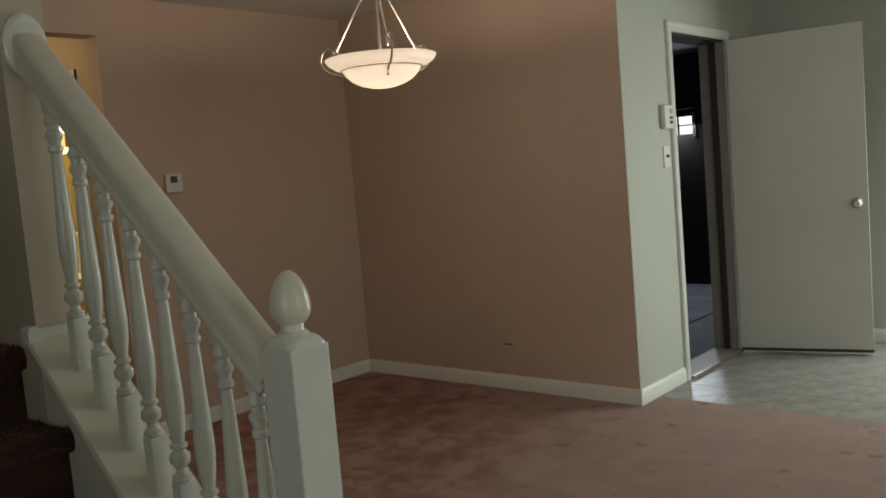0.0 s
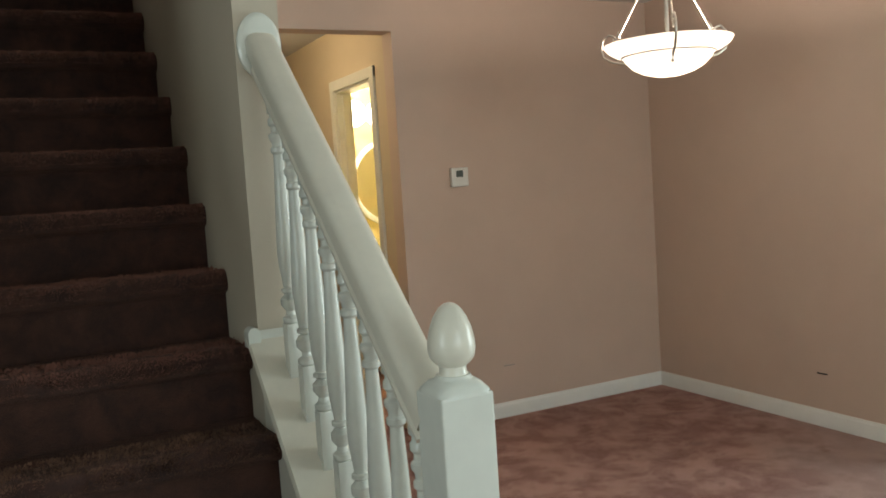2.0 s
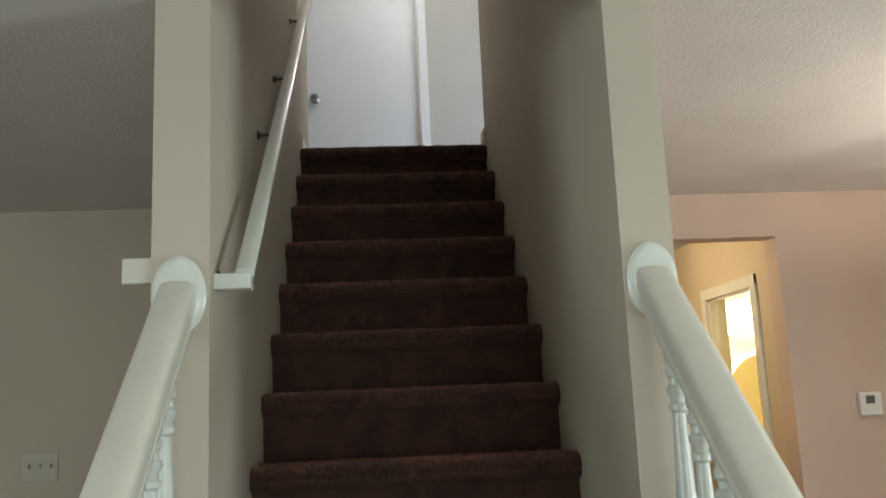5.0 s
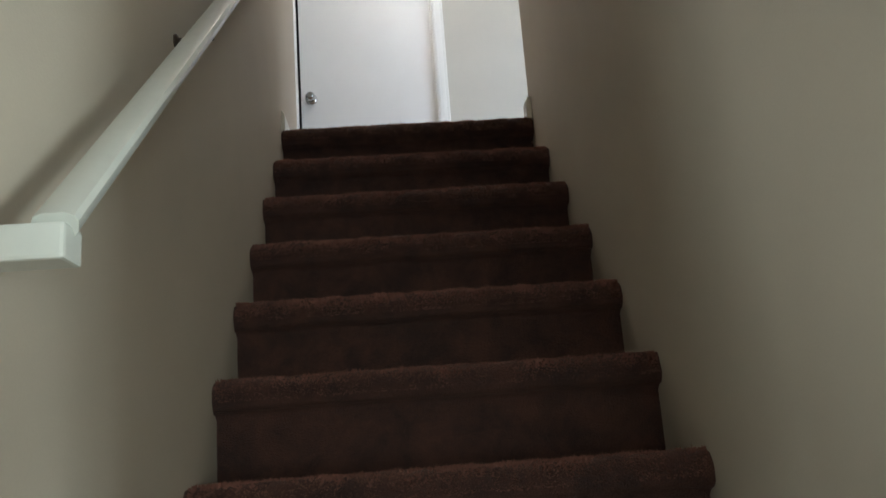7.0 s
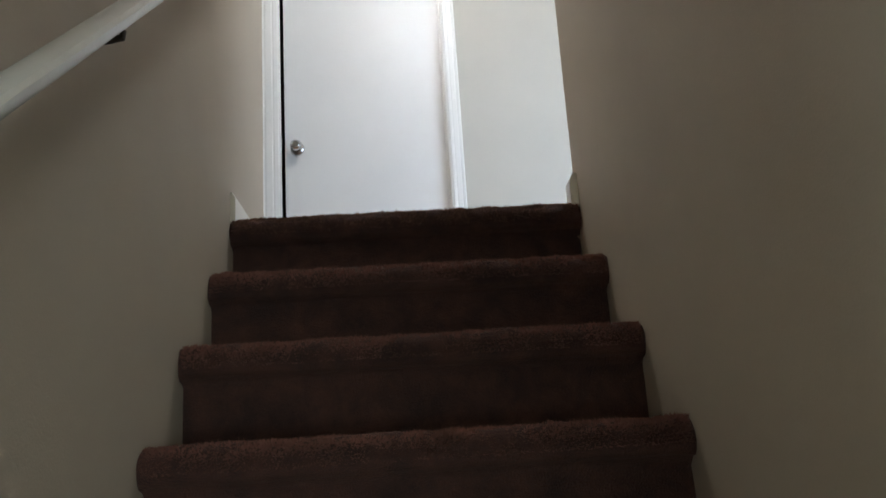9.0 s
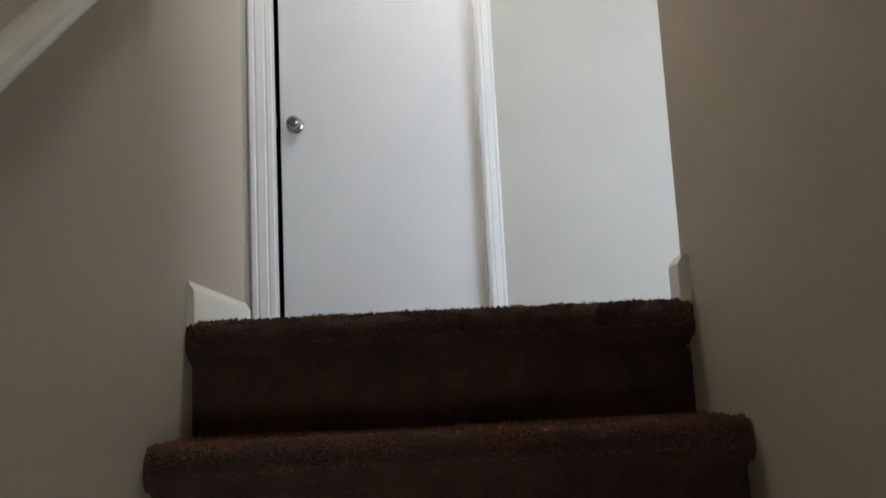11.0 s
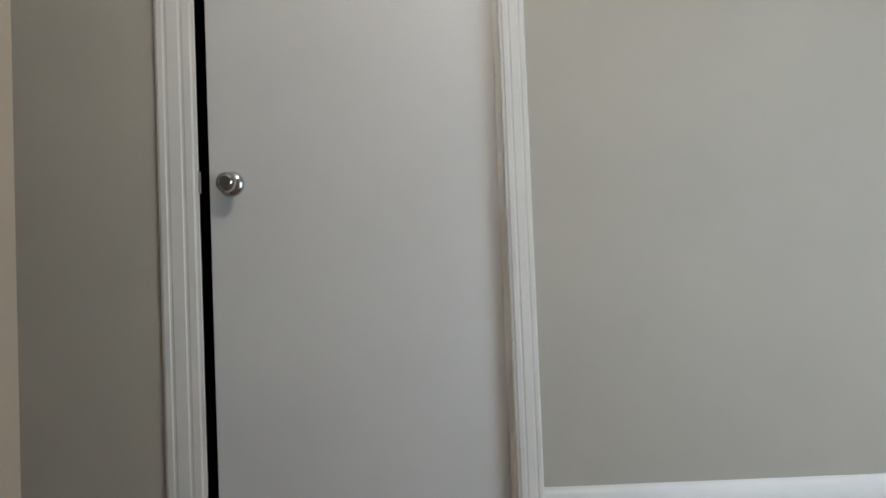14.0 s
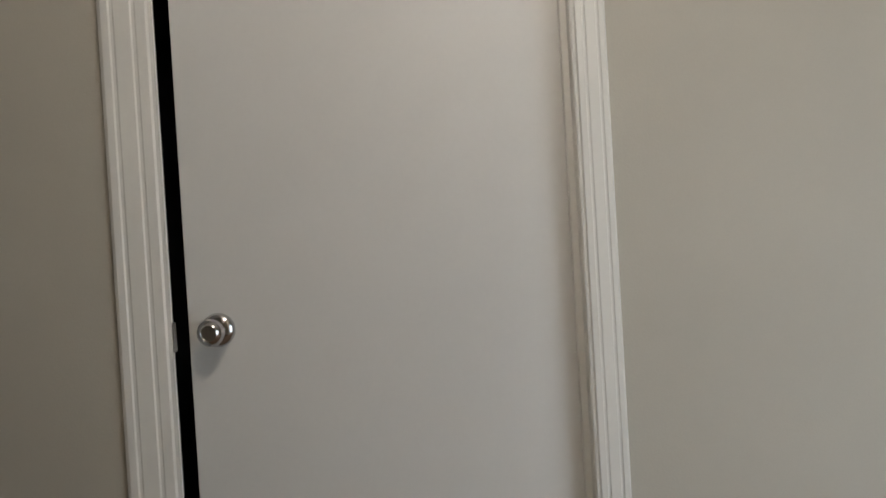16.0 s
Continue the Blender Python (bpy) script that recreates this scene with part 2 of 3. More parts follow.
def part(name, bm, mat, parent=None, label="", smooth=None):
    ob = new(name, mesh_of(name, bm, mat, smooth))
    if parent:
        ob.parent = parent
    if label:
        ob["label"] = label
    return ob


def thing(name, label, category, place=(0, 0, 0), group="", kind=""):
    ob = new(name)
    ob.location = place
    return tagged(ob, label, category, group, kind)


def solid(name, bm, mat, label="", category="", kind="structure", smooth=None):
    return tagged(part(name, bm, mat, smooth=smooth), label, category, kind=kind)


def wall(name, mat, boxes, label):
    bm = bmesh.new()
    for q in boxes:
        bm_box(bm, *q)
    return solid(name, bm, mat, label, "wall")


# ---- plan ----
RISE, RUN, HALF = 0.19, 0.220, 0.437
UP = 14 * RISE                      # landing
CEIL, TOP = 2.38, UP + 2.4
Y_BACK, X_DINE, Y_LIGHT, Y_DOOR = -0.052, 3.480, -2.109, 1.672
OPEN_X, OPEN_Z = 1.764, 2.17
FRONT, SLOPE = -2.056, RISE / RUN

# ---- structure, ground floor ----
solid("floor", box(-4, 9.2, -7.5, 5.2, -0.4, -0.2), CONCRETE, "grey concrete slab under the house", "floor")
bm = box(-4, 3.67, -7.5, Y_LIGHT, -0.2, 0)
bm_box(bm, -4, X_DINE + 0.01, Y_LIGHT, 5.2, -0.2, 0)
solid("floor_carpet", bm, CARPET, "worn dusty rose carpet with dark stains", "carpet")
wall("wall_dining_back", WALL_TAN, [(OPEN_X, 3.62, Y_BACK, Y_BACK + 0.12, 0, CEIL), (0.7, OPEN_X, Y_BACK, Y_BACK + 0.12, OPEN_Z, CEIL),
     (0.553, 0.7, Y_BACK, Y_BACK + 0.12, 0, CEIL)], "tan painted dining wall with a hall opening")
wall("wall_dining_side", WALL_TAN, [(X_DINE, 3.62, Y_LIGHT + 0.004, Y_BACK, 0, CEIL)], "tan painted plain dining wall")
GX0, GX1 = 4.075, 4.83
wall("wall_entry", WALL_LIGHT, [(X_DINE + 0.0015, GX0, Y_LIGHT, Y_LIGHT + 0.12, 0, CEIL), (GX1, 5.5, Y_LIGHT, Y_LIGHT + 0.12, 0, CEIL),
     (GX0, GX1, Y_LIGHT, Y_LIGHT + 0.12, 2.0, CEIL)], "pale green-grey wall with a garage doorway")
wall("wall_east", WALL_LIGHT, [(5.37, 5.5, -7.6, -4.6, 0, CEIL), (5.37, 5.5, -3.1, Y_LIGHT, 0, CEIL), (5.37, 5.5, -4.6, -3.1, 2.1, CEIL), (5.37, 5.5, -4.6, -3.1, 0, 0.1)], "pale green-grey wall with a glazed door opening")
wall("wall_living_back", WALL_STAIR, [(-4, -0.554, Y_BACK, Y_BACK + 0.12, 0, CEIL)], "beige-grey painted living room wall")
wall("wall_west", WALL_LIGHT, [(-4.1, -4, -7.6, -5.6, 0, CEIL), (-4.1, -4, -3.6, 0.1, 0, CEIL), (-4.1, -4, -5.6, -3.6, 0, 0.7), (-4.1, -4, -5.6, -3.6, 2.2, CEIL)], "pale unseen wall with an opening for the added window")
wall("wall_south", WALL_LIGHT, [(-4, -0.2, -7.62, -7.5, 0, CEIL), (2.6, 5.5, -7.62, -7.5, 0, CEIL), (-0.2, 2.6, -7.62, -7.5, 0, 0.65), (-0.2, 2.6, -7.62, -7.5, 2.25, CEIL)], "pale wall with a wide window opening")
bm = box(-4.1, -0.554, -7.62, 0.09, CEIL, CEIL + 0.1)
bm_box(bm, -0.554, 0.553, -7.62, FRONT, CEIL, CEIL + 0.1)
bm_box(bm, 0.553, 5.5, -7.62, Y_BACK + 0.12, CEIL, CEIL + 0.1)
solid("ceiling", bm, CEILING, "off-white textured ceiling", "ceiling")
bm = box(0.553, 6, Y_BACK + 0.12, 5.2, 2.34, 2.45)
solid("ceiling_hall", bm, CEILING, "off-white back hall ceiling", "ceiling")

# ---- structure, stairwell and landing ----
wall("wall_stair_west", WALL_STAIR, [(-0.556, -HALF, FRONT, 0.49, 0, TOP)], "greige painted stairwell wall")
wall("wall_stair_east", WALL_STAIR, [(HALF, 0.553, FRONT, 0.055, 0, TOP)], "greige painted stairwell wall")
wall("wall_stair_front", WALL_STAIR, [(-HALF, HALF, FRONT - 0.1, FRONT, CEIL + 0.1, TOP)], "greige wall above the foot of the stairs")
bm = box(-3, 4, 0.048, Y_DOOR + 0.1, CEIL + 0.12, UP - 0.002)
solid("floor_landing", bm, LANDING, "worn tan-brown landing carpet", "carpet")
DX0, DX1, DTOP = -0.625, 0.222, UP + 2.03
wall("wall_landing", WALL_HALL, [(-3, DX0, Y_DOOR, Y_DOOR + 0.12, CEIL + 0.1, TOP), (DX1, 4, Y_DOOR, Y_DOOR + 0.12, CEIL + 0.1, TOP), (DX0, DX1, Y_DOOR, Y_DOOR + 0.12, DTOP, TOP)],
     "grey-beige landing wall around a white door")
wall("wall_landing_west", WALL_HALL, [(-3.1, -3, 0.3, Y_DOOR + 0.1, CEIL + 0.1, TOP), (-3, -0.556, 0.37, 0.49, CEIL + 0.1, TOP)], "greige hall wall")
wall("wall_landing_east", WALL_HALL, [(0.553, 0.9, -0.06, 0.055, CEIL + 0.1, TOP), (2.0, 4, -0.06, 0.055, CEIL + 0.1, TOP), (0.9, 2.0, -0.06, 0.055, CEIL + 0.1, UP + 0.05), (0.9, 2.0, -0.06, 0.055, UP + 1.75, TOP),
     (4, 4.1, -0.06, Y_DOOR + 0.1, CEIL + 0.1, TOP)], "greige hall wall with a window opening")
solid("ceiling_landing", box(-3.1, 4.1, FRONT - 0.1, Y_DOOR + 0.12, TOP, TOP + 0.1), CEILING, "off-white upstairs ceiling", "ceiling")
# Unseen box behind the landing door; its darkness is in the colour.
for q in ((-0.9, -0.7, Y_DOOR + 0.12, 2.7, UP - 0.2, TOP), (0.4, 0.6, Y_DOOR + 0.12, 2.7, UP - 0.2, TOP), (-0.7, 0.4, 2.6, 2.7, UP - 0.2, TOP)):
    wall("wall_closet", CLOSET_SHADE, [q], "wall behind the door, its shade put in as near-black")
solid("ceiling_closet", box(-0.7, 0.4, Y_DOOR + 0.12, 2.6, DTOP + 0.02, DTOP + 0.1), CLOSET_SHADE, "ceiling behind the door, its shade put in as near-black", "ceiling")
solid("floor_closet", box(-0.7, 0.4, Y_DOOR + 0.1, 2.6, UP - 0.2, UP - 0.03), CLOSET_SHADE, "floor behind the door, its shade put in as near-black", "floor")

# ---- back hall and bathroom ----
HY0, HY1 = 0.26, 0.85
wall("wall_back_hall", WALL_CREAM, [(OPEN_X, OPEN_X + 0.1, Y_BACK + 0.12, HY0, 0, 2.34), (OPEN_X, OPEN_X + 0.1, HY1, 1.78, 0, 2.34), (OPEN_X, OPEN_X + 0.1, HY0, HY1, 1.97, 2.34),
     (OPEN_X, OPEN_X + 0.1, 1.78, 2.5, 1.93, 2.34), (OPEN_X, OPEN_X + 0.1, 2.5, 5.1, 0, 2.34), (0.553, OPEN_X, 5.0, 5.1, 0, 2.34), (0.453, 0.553, 0.05, 5.1, 0, 2.34)], "cream painted back hall wall")
wall("wall_bathroom", WALL_YELLOW, [(OPEN_X + 0.1, 3.9, 2.0, 2.1, 0, 2.34), (3.8, 3.9, Y_BACK + 0.12, 2.0, 0, 2.34), (OPEN_X + 0.103, 3.8, Y_BACK + 0.12, Y_BACK + 0.13, 0, 2.34),
     (OPEN_X + 0.1, OPEN_X + 0.104, HY1, 2.0, 0, 2.34)], "deep yellow bathroom wall")
solid("floor_bathroom", box(X_DINE + 0.01, 3.9, Y_BACK, 2.1, -0.2, 0), VINYL, "plain bathroom vinyl floor", "floor")

# ---- garage ----
WY0, WY1, WZ0, WZ1 = -0.14, 0.225, 1.52, 1.725
# Walls coloured near-black so that the garage looks unlit.
wall("wall_garage", GARAGE_SHADE, [(8.7, 8.8, -2.1, WY1, -0.2, WZ0), (8.7, 8.8, -2.1, WY1, WZ1, 2.6), (8.7, 8.8, WY1, 3, -0.2, 2.6), (8.7, 8.8, -2.1, WY0, WZ0, WZ1), (3.9, 8.8, 3.0, 3.1, -0.2, 2.6),
     (5.5, 8.8, -2.12, -2.0, -0.2, 2.6), (3.82, 3.92, -1.99, 3.1, -0.2, 2.6)], "garage wall coloured near-black for the unlit garage")
solid("ceiling_garage", box(3.62, 8.8, -2.0, 3.1, 2.42, 2.52), GARAGE_CEIL, "pale grey garage ceiling", "ceiling")
solid("floor_joint", box(3.95, 8.6, -0.99, -0.965, -0.2, -0.197), DARK, "dark joint across the garage slab", "joint")


# ---- trim ----
def baseboard(start, end, side, height=0.085, mat=TRIM, label="white painted baseboard"):
    """A moulded board along the wall from start to end, standing out to that side (+1 left, -1 right)."""
    t = 0.013
    sec = [(0, 0), (t, 0), (t, height * 0.78), (t * 0.75, height * 0.86), (t * 0.45, height * 0.93), (t * 0.4, height), (0, height)]
    sec = [(-s * side, h) for s, h in sec]
    return solid("baseboard", sweep(sec, start, end), mat, label, "baseboard", smooth=30)


baseboard((X_DINE, Y_BACK, 0), (OPEN_X, Y_BACK, 0), 1)
baseboard((X_DINE, Y_LIGHT - 0.012, 0), (X_DINE, Y_BACK, 0), 1)
baseboard((GX0 - 0.06, Y_LIGHT, 0), (X_DINE - 0.012, Y_LIGHT, 0), 1)
baseboard((5.37, Y_LIGHT, 0), (GX1 + 0.06, Y_LIGHT, 0), 1)
baseboard((5.37, -3.1, 0), (5.37, Y_LIGHT, 0), 1)
baseboard((-0.556, Y_BACK, 0), (-4, Y_BACK, 0), 1)
baseboard((4, Y_DOOR, UP), (0.282, Y_DOOR, UP), 1, 0.078)
baseboard((-0.656, Y_DOOR, UP), (-3, Y_DOOR, UP), 1, 0.078)
baseboard((-HALF, 0.49, UP), (-HALF, 0.012, UP), 1, 0.078, CREAM, "cream painted baseboard on the stair wall")
baseboard((-0.556, 0.49, UP), (-HALF - 0.0, 0.49, UP), -1, 0.078, CREAM, "cream painted baseboard on the wall end")
solid("baseboard", prism([(HALF + 0.002, UP - 0.002), (HALF - 0.020, UP - 0.002), (HALF - 0.020, UP + 0.068), (HALF - 0.010, UP + 0.084), (HALF + 0.002, UP + 0.086)], "y", 0.012, 0.069), CREAM, "short cream baseboard end on the stair wall", "baseboard")
baseboard((HALF + 0.003, 0.055, UP), (0.9, 0.055, UP), 1, 0.085, CREAM, "cream painted baseboard round the wall end")


def casing_section(w, t):
    """Fluted door casing, w wide and t proud."""
    return [(0, 0), (w, 0), (w, t * 0.75), (w * 0.93, t), (w * 0.80, t), (w * 0.77, t * 0.86), (w * 0.72, t * 0.86), (w * 0.69, t * 0.96), (w * 0.40, t * 0.93), (w * 0.37, t * 0.80),
            (w * 0.32, t * 0.80), (w * 0.29, t * 0.88), (w * 0.12, t * 0.82), (w * 0.08, t * 0.6), (0, t * 0.55)]


def casing_upright(parent, x, y, z0, z1, w, t, flip, mat=TRIM):
    """Stands on the wall face y, its thick outer edge at x."""
    sec = [((x - flip * w) + flip * s, y - h) for s, h in casing_section(w, t)]
    return part("casing_side", prism(sec, "z", z0, z1), mat, parent)


def casing_head(parent, x0, x1, y, z, w, t, mat=TRIM):
    sec = [(y - h, z + s) for s, h in casing_section(w, t)]
    return part("casing_head", prism(sec, "x", x0, x1), mat, parent)


def knob(name, parent, place, mat, axis="y", sign=-1, label="round steel door knob"):
    prof = [(0.0335, 0), (0.0335, 0.004), (0.029, 0.010), (0.014, 0.013), (0.0115, 0.026), (0.0125, 0.032), (0.022, 0.038), (0.0265, 0.046), (0.0265, 0.054), (0.023, 0.062), (0.0155, 0.0665), (0.015, 0.0645), (0.001, 0.064)]
    return part(name, lathe([(r, sign * h) for r, h in prof], 24, axis, place), mat, parent, label, smooth=50)


# landing door, slightly ajar, hinged on its far side
d = thing("door_1", "flat white interior door standing slightly ajar", "door", kind="structure")
casing_upright(d, -0.656, Y_DOOR, UP - 0.004, DTOP + 0.09, 0.1, 0.015, -1)
casing_upright(d, 0.283, Y_DOOR, UP - 0.004, DTOP + 0.065, 0.063, 0.02, 1)
casing_head(d, -0.66, 0.286, Y_DOOR, DTOP, 0.065, 0.021)
part("jamb", box(DX0 - 0.001, DX0 + 0.001, Y_DOOR + 0.002, Y_DOOR + 0.118, UP, DTOP), TRIM, d)
part("jamb", box(DX1 - 0.004, DX1 + 0.001, Y_DOOR - 0.004, Y_DOOR + 0.118, UP, DTOP), TRIM, d)
part("stop", box(DX1 - 0.016, DX1 - 0.004, Y_DOOR + 0.030, Y_DOOR + 0.050, UP, DTOP), TRIM, d)
hinge = Vector((DX1 - 0.010, Y_DOOR + 0.052, 0))
leaf = part("leaf", box(-0.764, 0, 0, 0.036, UP + 0.007, DTOP - 0.003, 0.002), DOOR, d)
leaf.matrix_basis = pose(hinge.x, hinge.y, 0, 0, 0, -2.2)
k = knob("handle", leaf, (-0.705, 0, UP + 0.879), CHROME)
part("strike_plate", box(-0.5575, -0.5545, Y_DOOR - 0.008, Y_DOOR + 0.012, UP + 0.85, UP + 0.905), CHROME, d)

# ---- staircase ----
stairs = thing("staircase", "straight flight of steps covered in dark brown carpet", "stairs", (0, 0, 0))


def carpet_step(k):
    """A step with its riser, round nose and tread in carpet, k below the landing."""
    z, y = UP - k * RISE, -k * RUN
    r, n = 0.024, 120
    prof = [(y + 0.046, z - RISE - 0.014), (y + 0.045, z - RISE * 0.55), (y + 0.042, z - 0.066), (y + 0.030, z - 0.056)]
    prof += [(y + r - r * math.cos(a), z - r - 0.004 + (r + 0.010) * math.sin(a) if a > 0 else z - r - 0.004 + 0.028 * math.sin(a)) for a in (-1.1, -0.6, -0.1, 0.35, 0.8, 1.2, 1.57)]
    prof += [(y + 0.06, z + 0.003), (y + RUN * 0.6, z - 0.003), (y + RUN + 0.047, z - 0.003)] if k else [(0.040, z + 0.002), (0.050, z - 0.002), (0.062, z - 0.006)]
    bm = bmesh.new()
    rows = []
    for i in range(n + 1):
        x = -HALF + 2 * HALF * i / n
        row = []
        for j, (py, pz) in enumerate(prof):
            w = noise.noise((x * 9, k * 3.1, j * 0.35)) * 0.004 + noise.noise((x * 38, k * 5.7, j * 0.8)) * 0.0025 + noise.noise((x * 120, k * 7.7, j * 1.9)) * 0.0036
            live = 1.0 if 2 <= j < len(prof) - 1 else 0.0
            edge = 1 - 0.35 * math.exp(-min(x + HALF, HALF - x) / 0.012)
            row.append(bm.verts.new((x, py - w * live + (1 - edge) * 0.016 * live, pz + w * 0.9 * live - (1 - edge) * 0.014 * live)))
        rows.append(row)
    for a, b in zip(rows, rows[1:]):
        for j in range(len(prof) - 1):
            bm.faces.new((a[j], b[j], b[j + 1], a[j + 1]))
    back = [bm.verts.new((s * HALF, prof[-1][0], z - RISE - 0.002)) for s in (-1, 1)]
    bm.faces.new([*reversed(rows[0]), back[0]][::-1]), bm.faces.new([*rows[-1], back[1]][::-1])
    bmesh.ops.recalc_face_normals(bm, faces=bm.faces)
    return bm


for k in range(14):
    part("step", carpet_step(k), STAIR_CARPET, stairs, smooth=60)


def pile(k, count, seed):
    """Short carpet tufts standing out of the nose and tread edge of a step."""
    rnd = random.Random(seed)
    z, y = UP - k * RISE, -k * RUN
    r = 0.024
    verts, faces = [], []
    for _ in range(count):
        x = rnd.uniform(-HALF + 0.006, HALF - 0.006)
        a = rnd.uniform(-0.35, 2.6)
        if a < 1.57:
            base = Vector((x, y + r - r * math.cos(a), z - r - 0.004 + (r + 0.010) * math.sin(max(a, 0)) + 0.028 * math.sin(min(a, 0))))
            out = Vector((0, -math.cos(a), math.sin(a)))
        else:
            base, out = Vector((x, y + r + (a - 1.57) * 0.16, z + 0.003)), Vector((0, 0, 1))
        clump = 0.75 + 0.9 * noise.noise((x * 26, k * 4.3, a * 2))
        tip = base + (out + Vector((rnd.uniform(-0.6, 0.6), rnd.uniform(-0.4, 0.4), rnd.uniform(-0.4, 0.3)))) * rnd.uniform(0.003, 0.0066) * max(0.25, clump)
        turn = rnd.uniform(0, math.pi)
        side = Vector((math.cos(turn), 0.4 * math.sin(turn), 0.6 * math.sin(turn))) * 0.0028
        base -= out * 0.003
        i = len(verts)
        verts += [base - side, base + side, tip]
        faces.append((i, i + 1, i + 2))
    me = bpy.data.meshes.new("carpet_nap")
    me.from_pydata(verts, [], faces)
    # Top step and foot steps get the paler tone of lit carpet.
    me.materials.append(WORN_LIT_PILE if 0 < k < 10 else LIT_NAP)
    ob = new("carpet_nap", me)
    ob.parent = stairs
    ob["kind"] = "stuff"


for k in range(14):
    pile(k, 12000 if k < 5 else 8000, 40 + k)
prof = [(0.02, UP - 0.25)] + [(-13 * RUN + 0.05, -0.01), (0.03, -0.01)]
part("carriage", prism(prof, "x", -HALF + 0.002, HALF - 0.002), STAIR_CARPET, stairs)


# ---- balustrades ----
def cap_z(y):
    return 0.985 + SLOPE * 0.985 * (y + 2.07)


def rail_z(y):
    return 1.735 + 0.862 * (y + 2.05)


BAL = [(0.0165, 0.0), (0.0215, 0.005), (0.0215, 0.015), (0.0125, 0.022), (0.0115, 0.032), (0.016, 0.038), (0.0225, 0.046), (0.0230, 0.062), (0.0165, 0.070), (0.0120, 0.075), (0.0195, 0.080), (0.0195, 0.088),
       (0.0135, 0.091), (0.0150, 0.105), (0.0195, 0.135), (0.0225, 0.175), (0.0222, 0.205), (0.0195, 0.26), (0.0165, 0.33), (0.0140, 0.39), (0.0125, 0.42), (0.0180, 0.426), (0.0180, 0.436), (0.0135, 0.441),
       (0.0150, 0.452), (0.0205, 0.460), (0.0205, 0.470), (0.0145, 0.476), (0.0145, 0.488), (0.0200, 0.494), (0.0200, 0.506), (0.0160, 0.512), (0.0160, 0.520)]


def balustrade(side):
    x = side * 0.497
    b = thing("balustrade", "white painted stair balustrade with turned balusters", "balustrade", (x, FRONT, 0), "balustrades of the stairs")
    y1, y0 = FRONT, -2.985
    o = Vector((x, FRONT, 0))

    def put(name, bm, mat, label="", smooth=None, parent=b):
        bmesh.ops.translate(bm, vec=-o, verts=bm.verts)
        return part(name, bm, mat, parent, label, smooth)
    # low curb wall under the cap
    put("curb", prism([(y1, 0), (y1, cap_z(y1) - 0.02), (y0, cap_z(y0) - 0.02), (y0, 0)], "x", x - 0.048, x + 0.048), GLOSS)
    put("skirt", prism([(y1, cap_z(y1) - 0.40), (y1, cap_z(y1) - 0.015), (y0, cap_z(y0) - 0.015), (y0, max(0, cap_z(y0) - 0.40))], "x", x - side * 0.048, x - side * 0.060), CREAM)
    cap_sec = [(-0.088, -0.02), (0.088, -0.02), (0.092, -0.012), (0.088, 0.0), (-0.088, 0.0), (-0.092, -0.012)]
    put("cap", sweep(cap_sec, (x, y0, cap_z(y0)), (x, y1, cap_z(y1))), CREAM, "cream painted sloping cap board")
    put("end_block", prism([(y1 - 0.001, cap_z(y1) - 0.02), (y1 - 0.001, cap_z(y1) + 0.008), (y1 - 0.006, cap_z(y1) + 0.010), (y1 - 0.013, cap_z(y1) + 0.004), (y1 - 0.015, cap_z(y1) - 0.025)], "x", x - 0.066, x + 0.066), GLOSS, smooth=50)
    for lobe in (-1, 1):  # rounded ears of the cap on either side of the wall end
        lx, lz, lr = x + lobe * 0.0755, cap_z(y1) + 0.004, 0.0155
        outline = [(lx - lr, lz - 0.035), (lx + lr, lz - 0.035)] + [(lx + lr * math.cos(a), lz + 0.016 * math.sin(a)) for a in [i * math.pi / 8 for i in range(9)]]
        put("cap_ear", prism(outline, "y", y1 - 0.022, y1 + 0.022), GLOSS, smooth=50)
    # rail: flat underside with a fillet, rounded top
    sec = [(-0.027, -0.048), (0.027, -0.048), (0.029, -0.045), (0.029, -0.039), (0.026, -0.036), (0.023, -0.030), (0.024, -0.020), (0.030, -0.013), (0.037, -0.009)]
    sec += [(math.copysign(0.038 * abs(math.cos(a)) ** 0.62, math.cos(a)), 0.004 + 0.036 * math.sin(a) ** 0.62) for a in [i * math.pi / 16 for i in range(1, 16)]]
    sec += [(-0.037, -0.009), (-0.030, -0.013), (-0.024, -0.020), (-0.023, -0.030), (-0.026, -0.036), (-0.029, -0.039), (-0.029, -0.045)]
    ys, ye = y1 - 0.012, -2.955
    put("handrail", sweep(sec, (x, ye, rail_z(ye)), (x, ys, rail_z(ys))), CREAM, "cream painted rounded handrail", smooth=35)
    ring = []
    bm = bmesh.new()
    for inset, dy in ((0.0, 0.0), (0.0, 0.010), (0.006, 0.016), (0.014, 0.0185)):
        ring.append([bm.verts.new((x + (0.056 - inset) * math.cos(a), y1 - dy, rail_z(y1) - 0.006 + (0.082 - inset) * math.sin(a))) for a in [2 * math.pi * i / 32 for i in range(32)]])
    for a, c in zip(ring, ring[1:]):
        for i in range(32):
            bm.faces.new((a[i], a[(i + 1) % 32], c[(i + 1) % 32], c[i]))
    bm.faces.new(ring[-1]), bm.faces.new(ring[0])
    bmesh.ops.recalc_face_normals(bm, faces=bm.faces)
    put("rosette", bm, GLOSS, "oval white rosette on the wall end", smooth=40)
    for i in range(8):
        y = -2.157 - i * 0.1035
        zb, zt = cap_z(y) + 0.118, rail_z(y) - 0.03
        w = 0.0185
        bm = bmesh.new()
        z_low = cap_z(y - w) - 0.02
        bm_box(bm, x - w, x + w, y - w, y + w, z_low, zb, 0.002)
        top = zt - 0.07
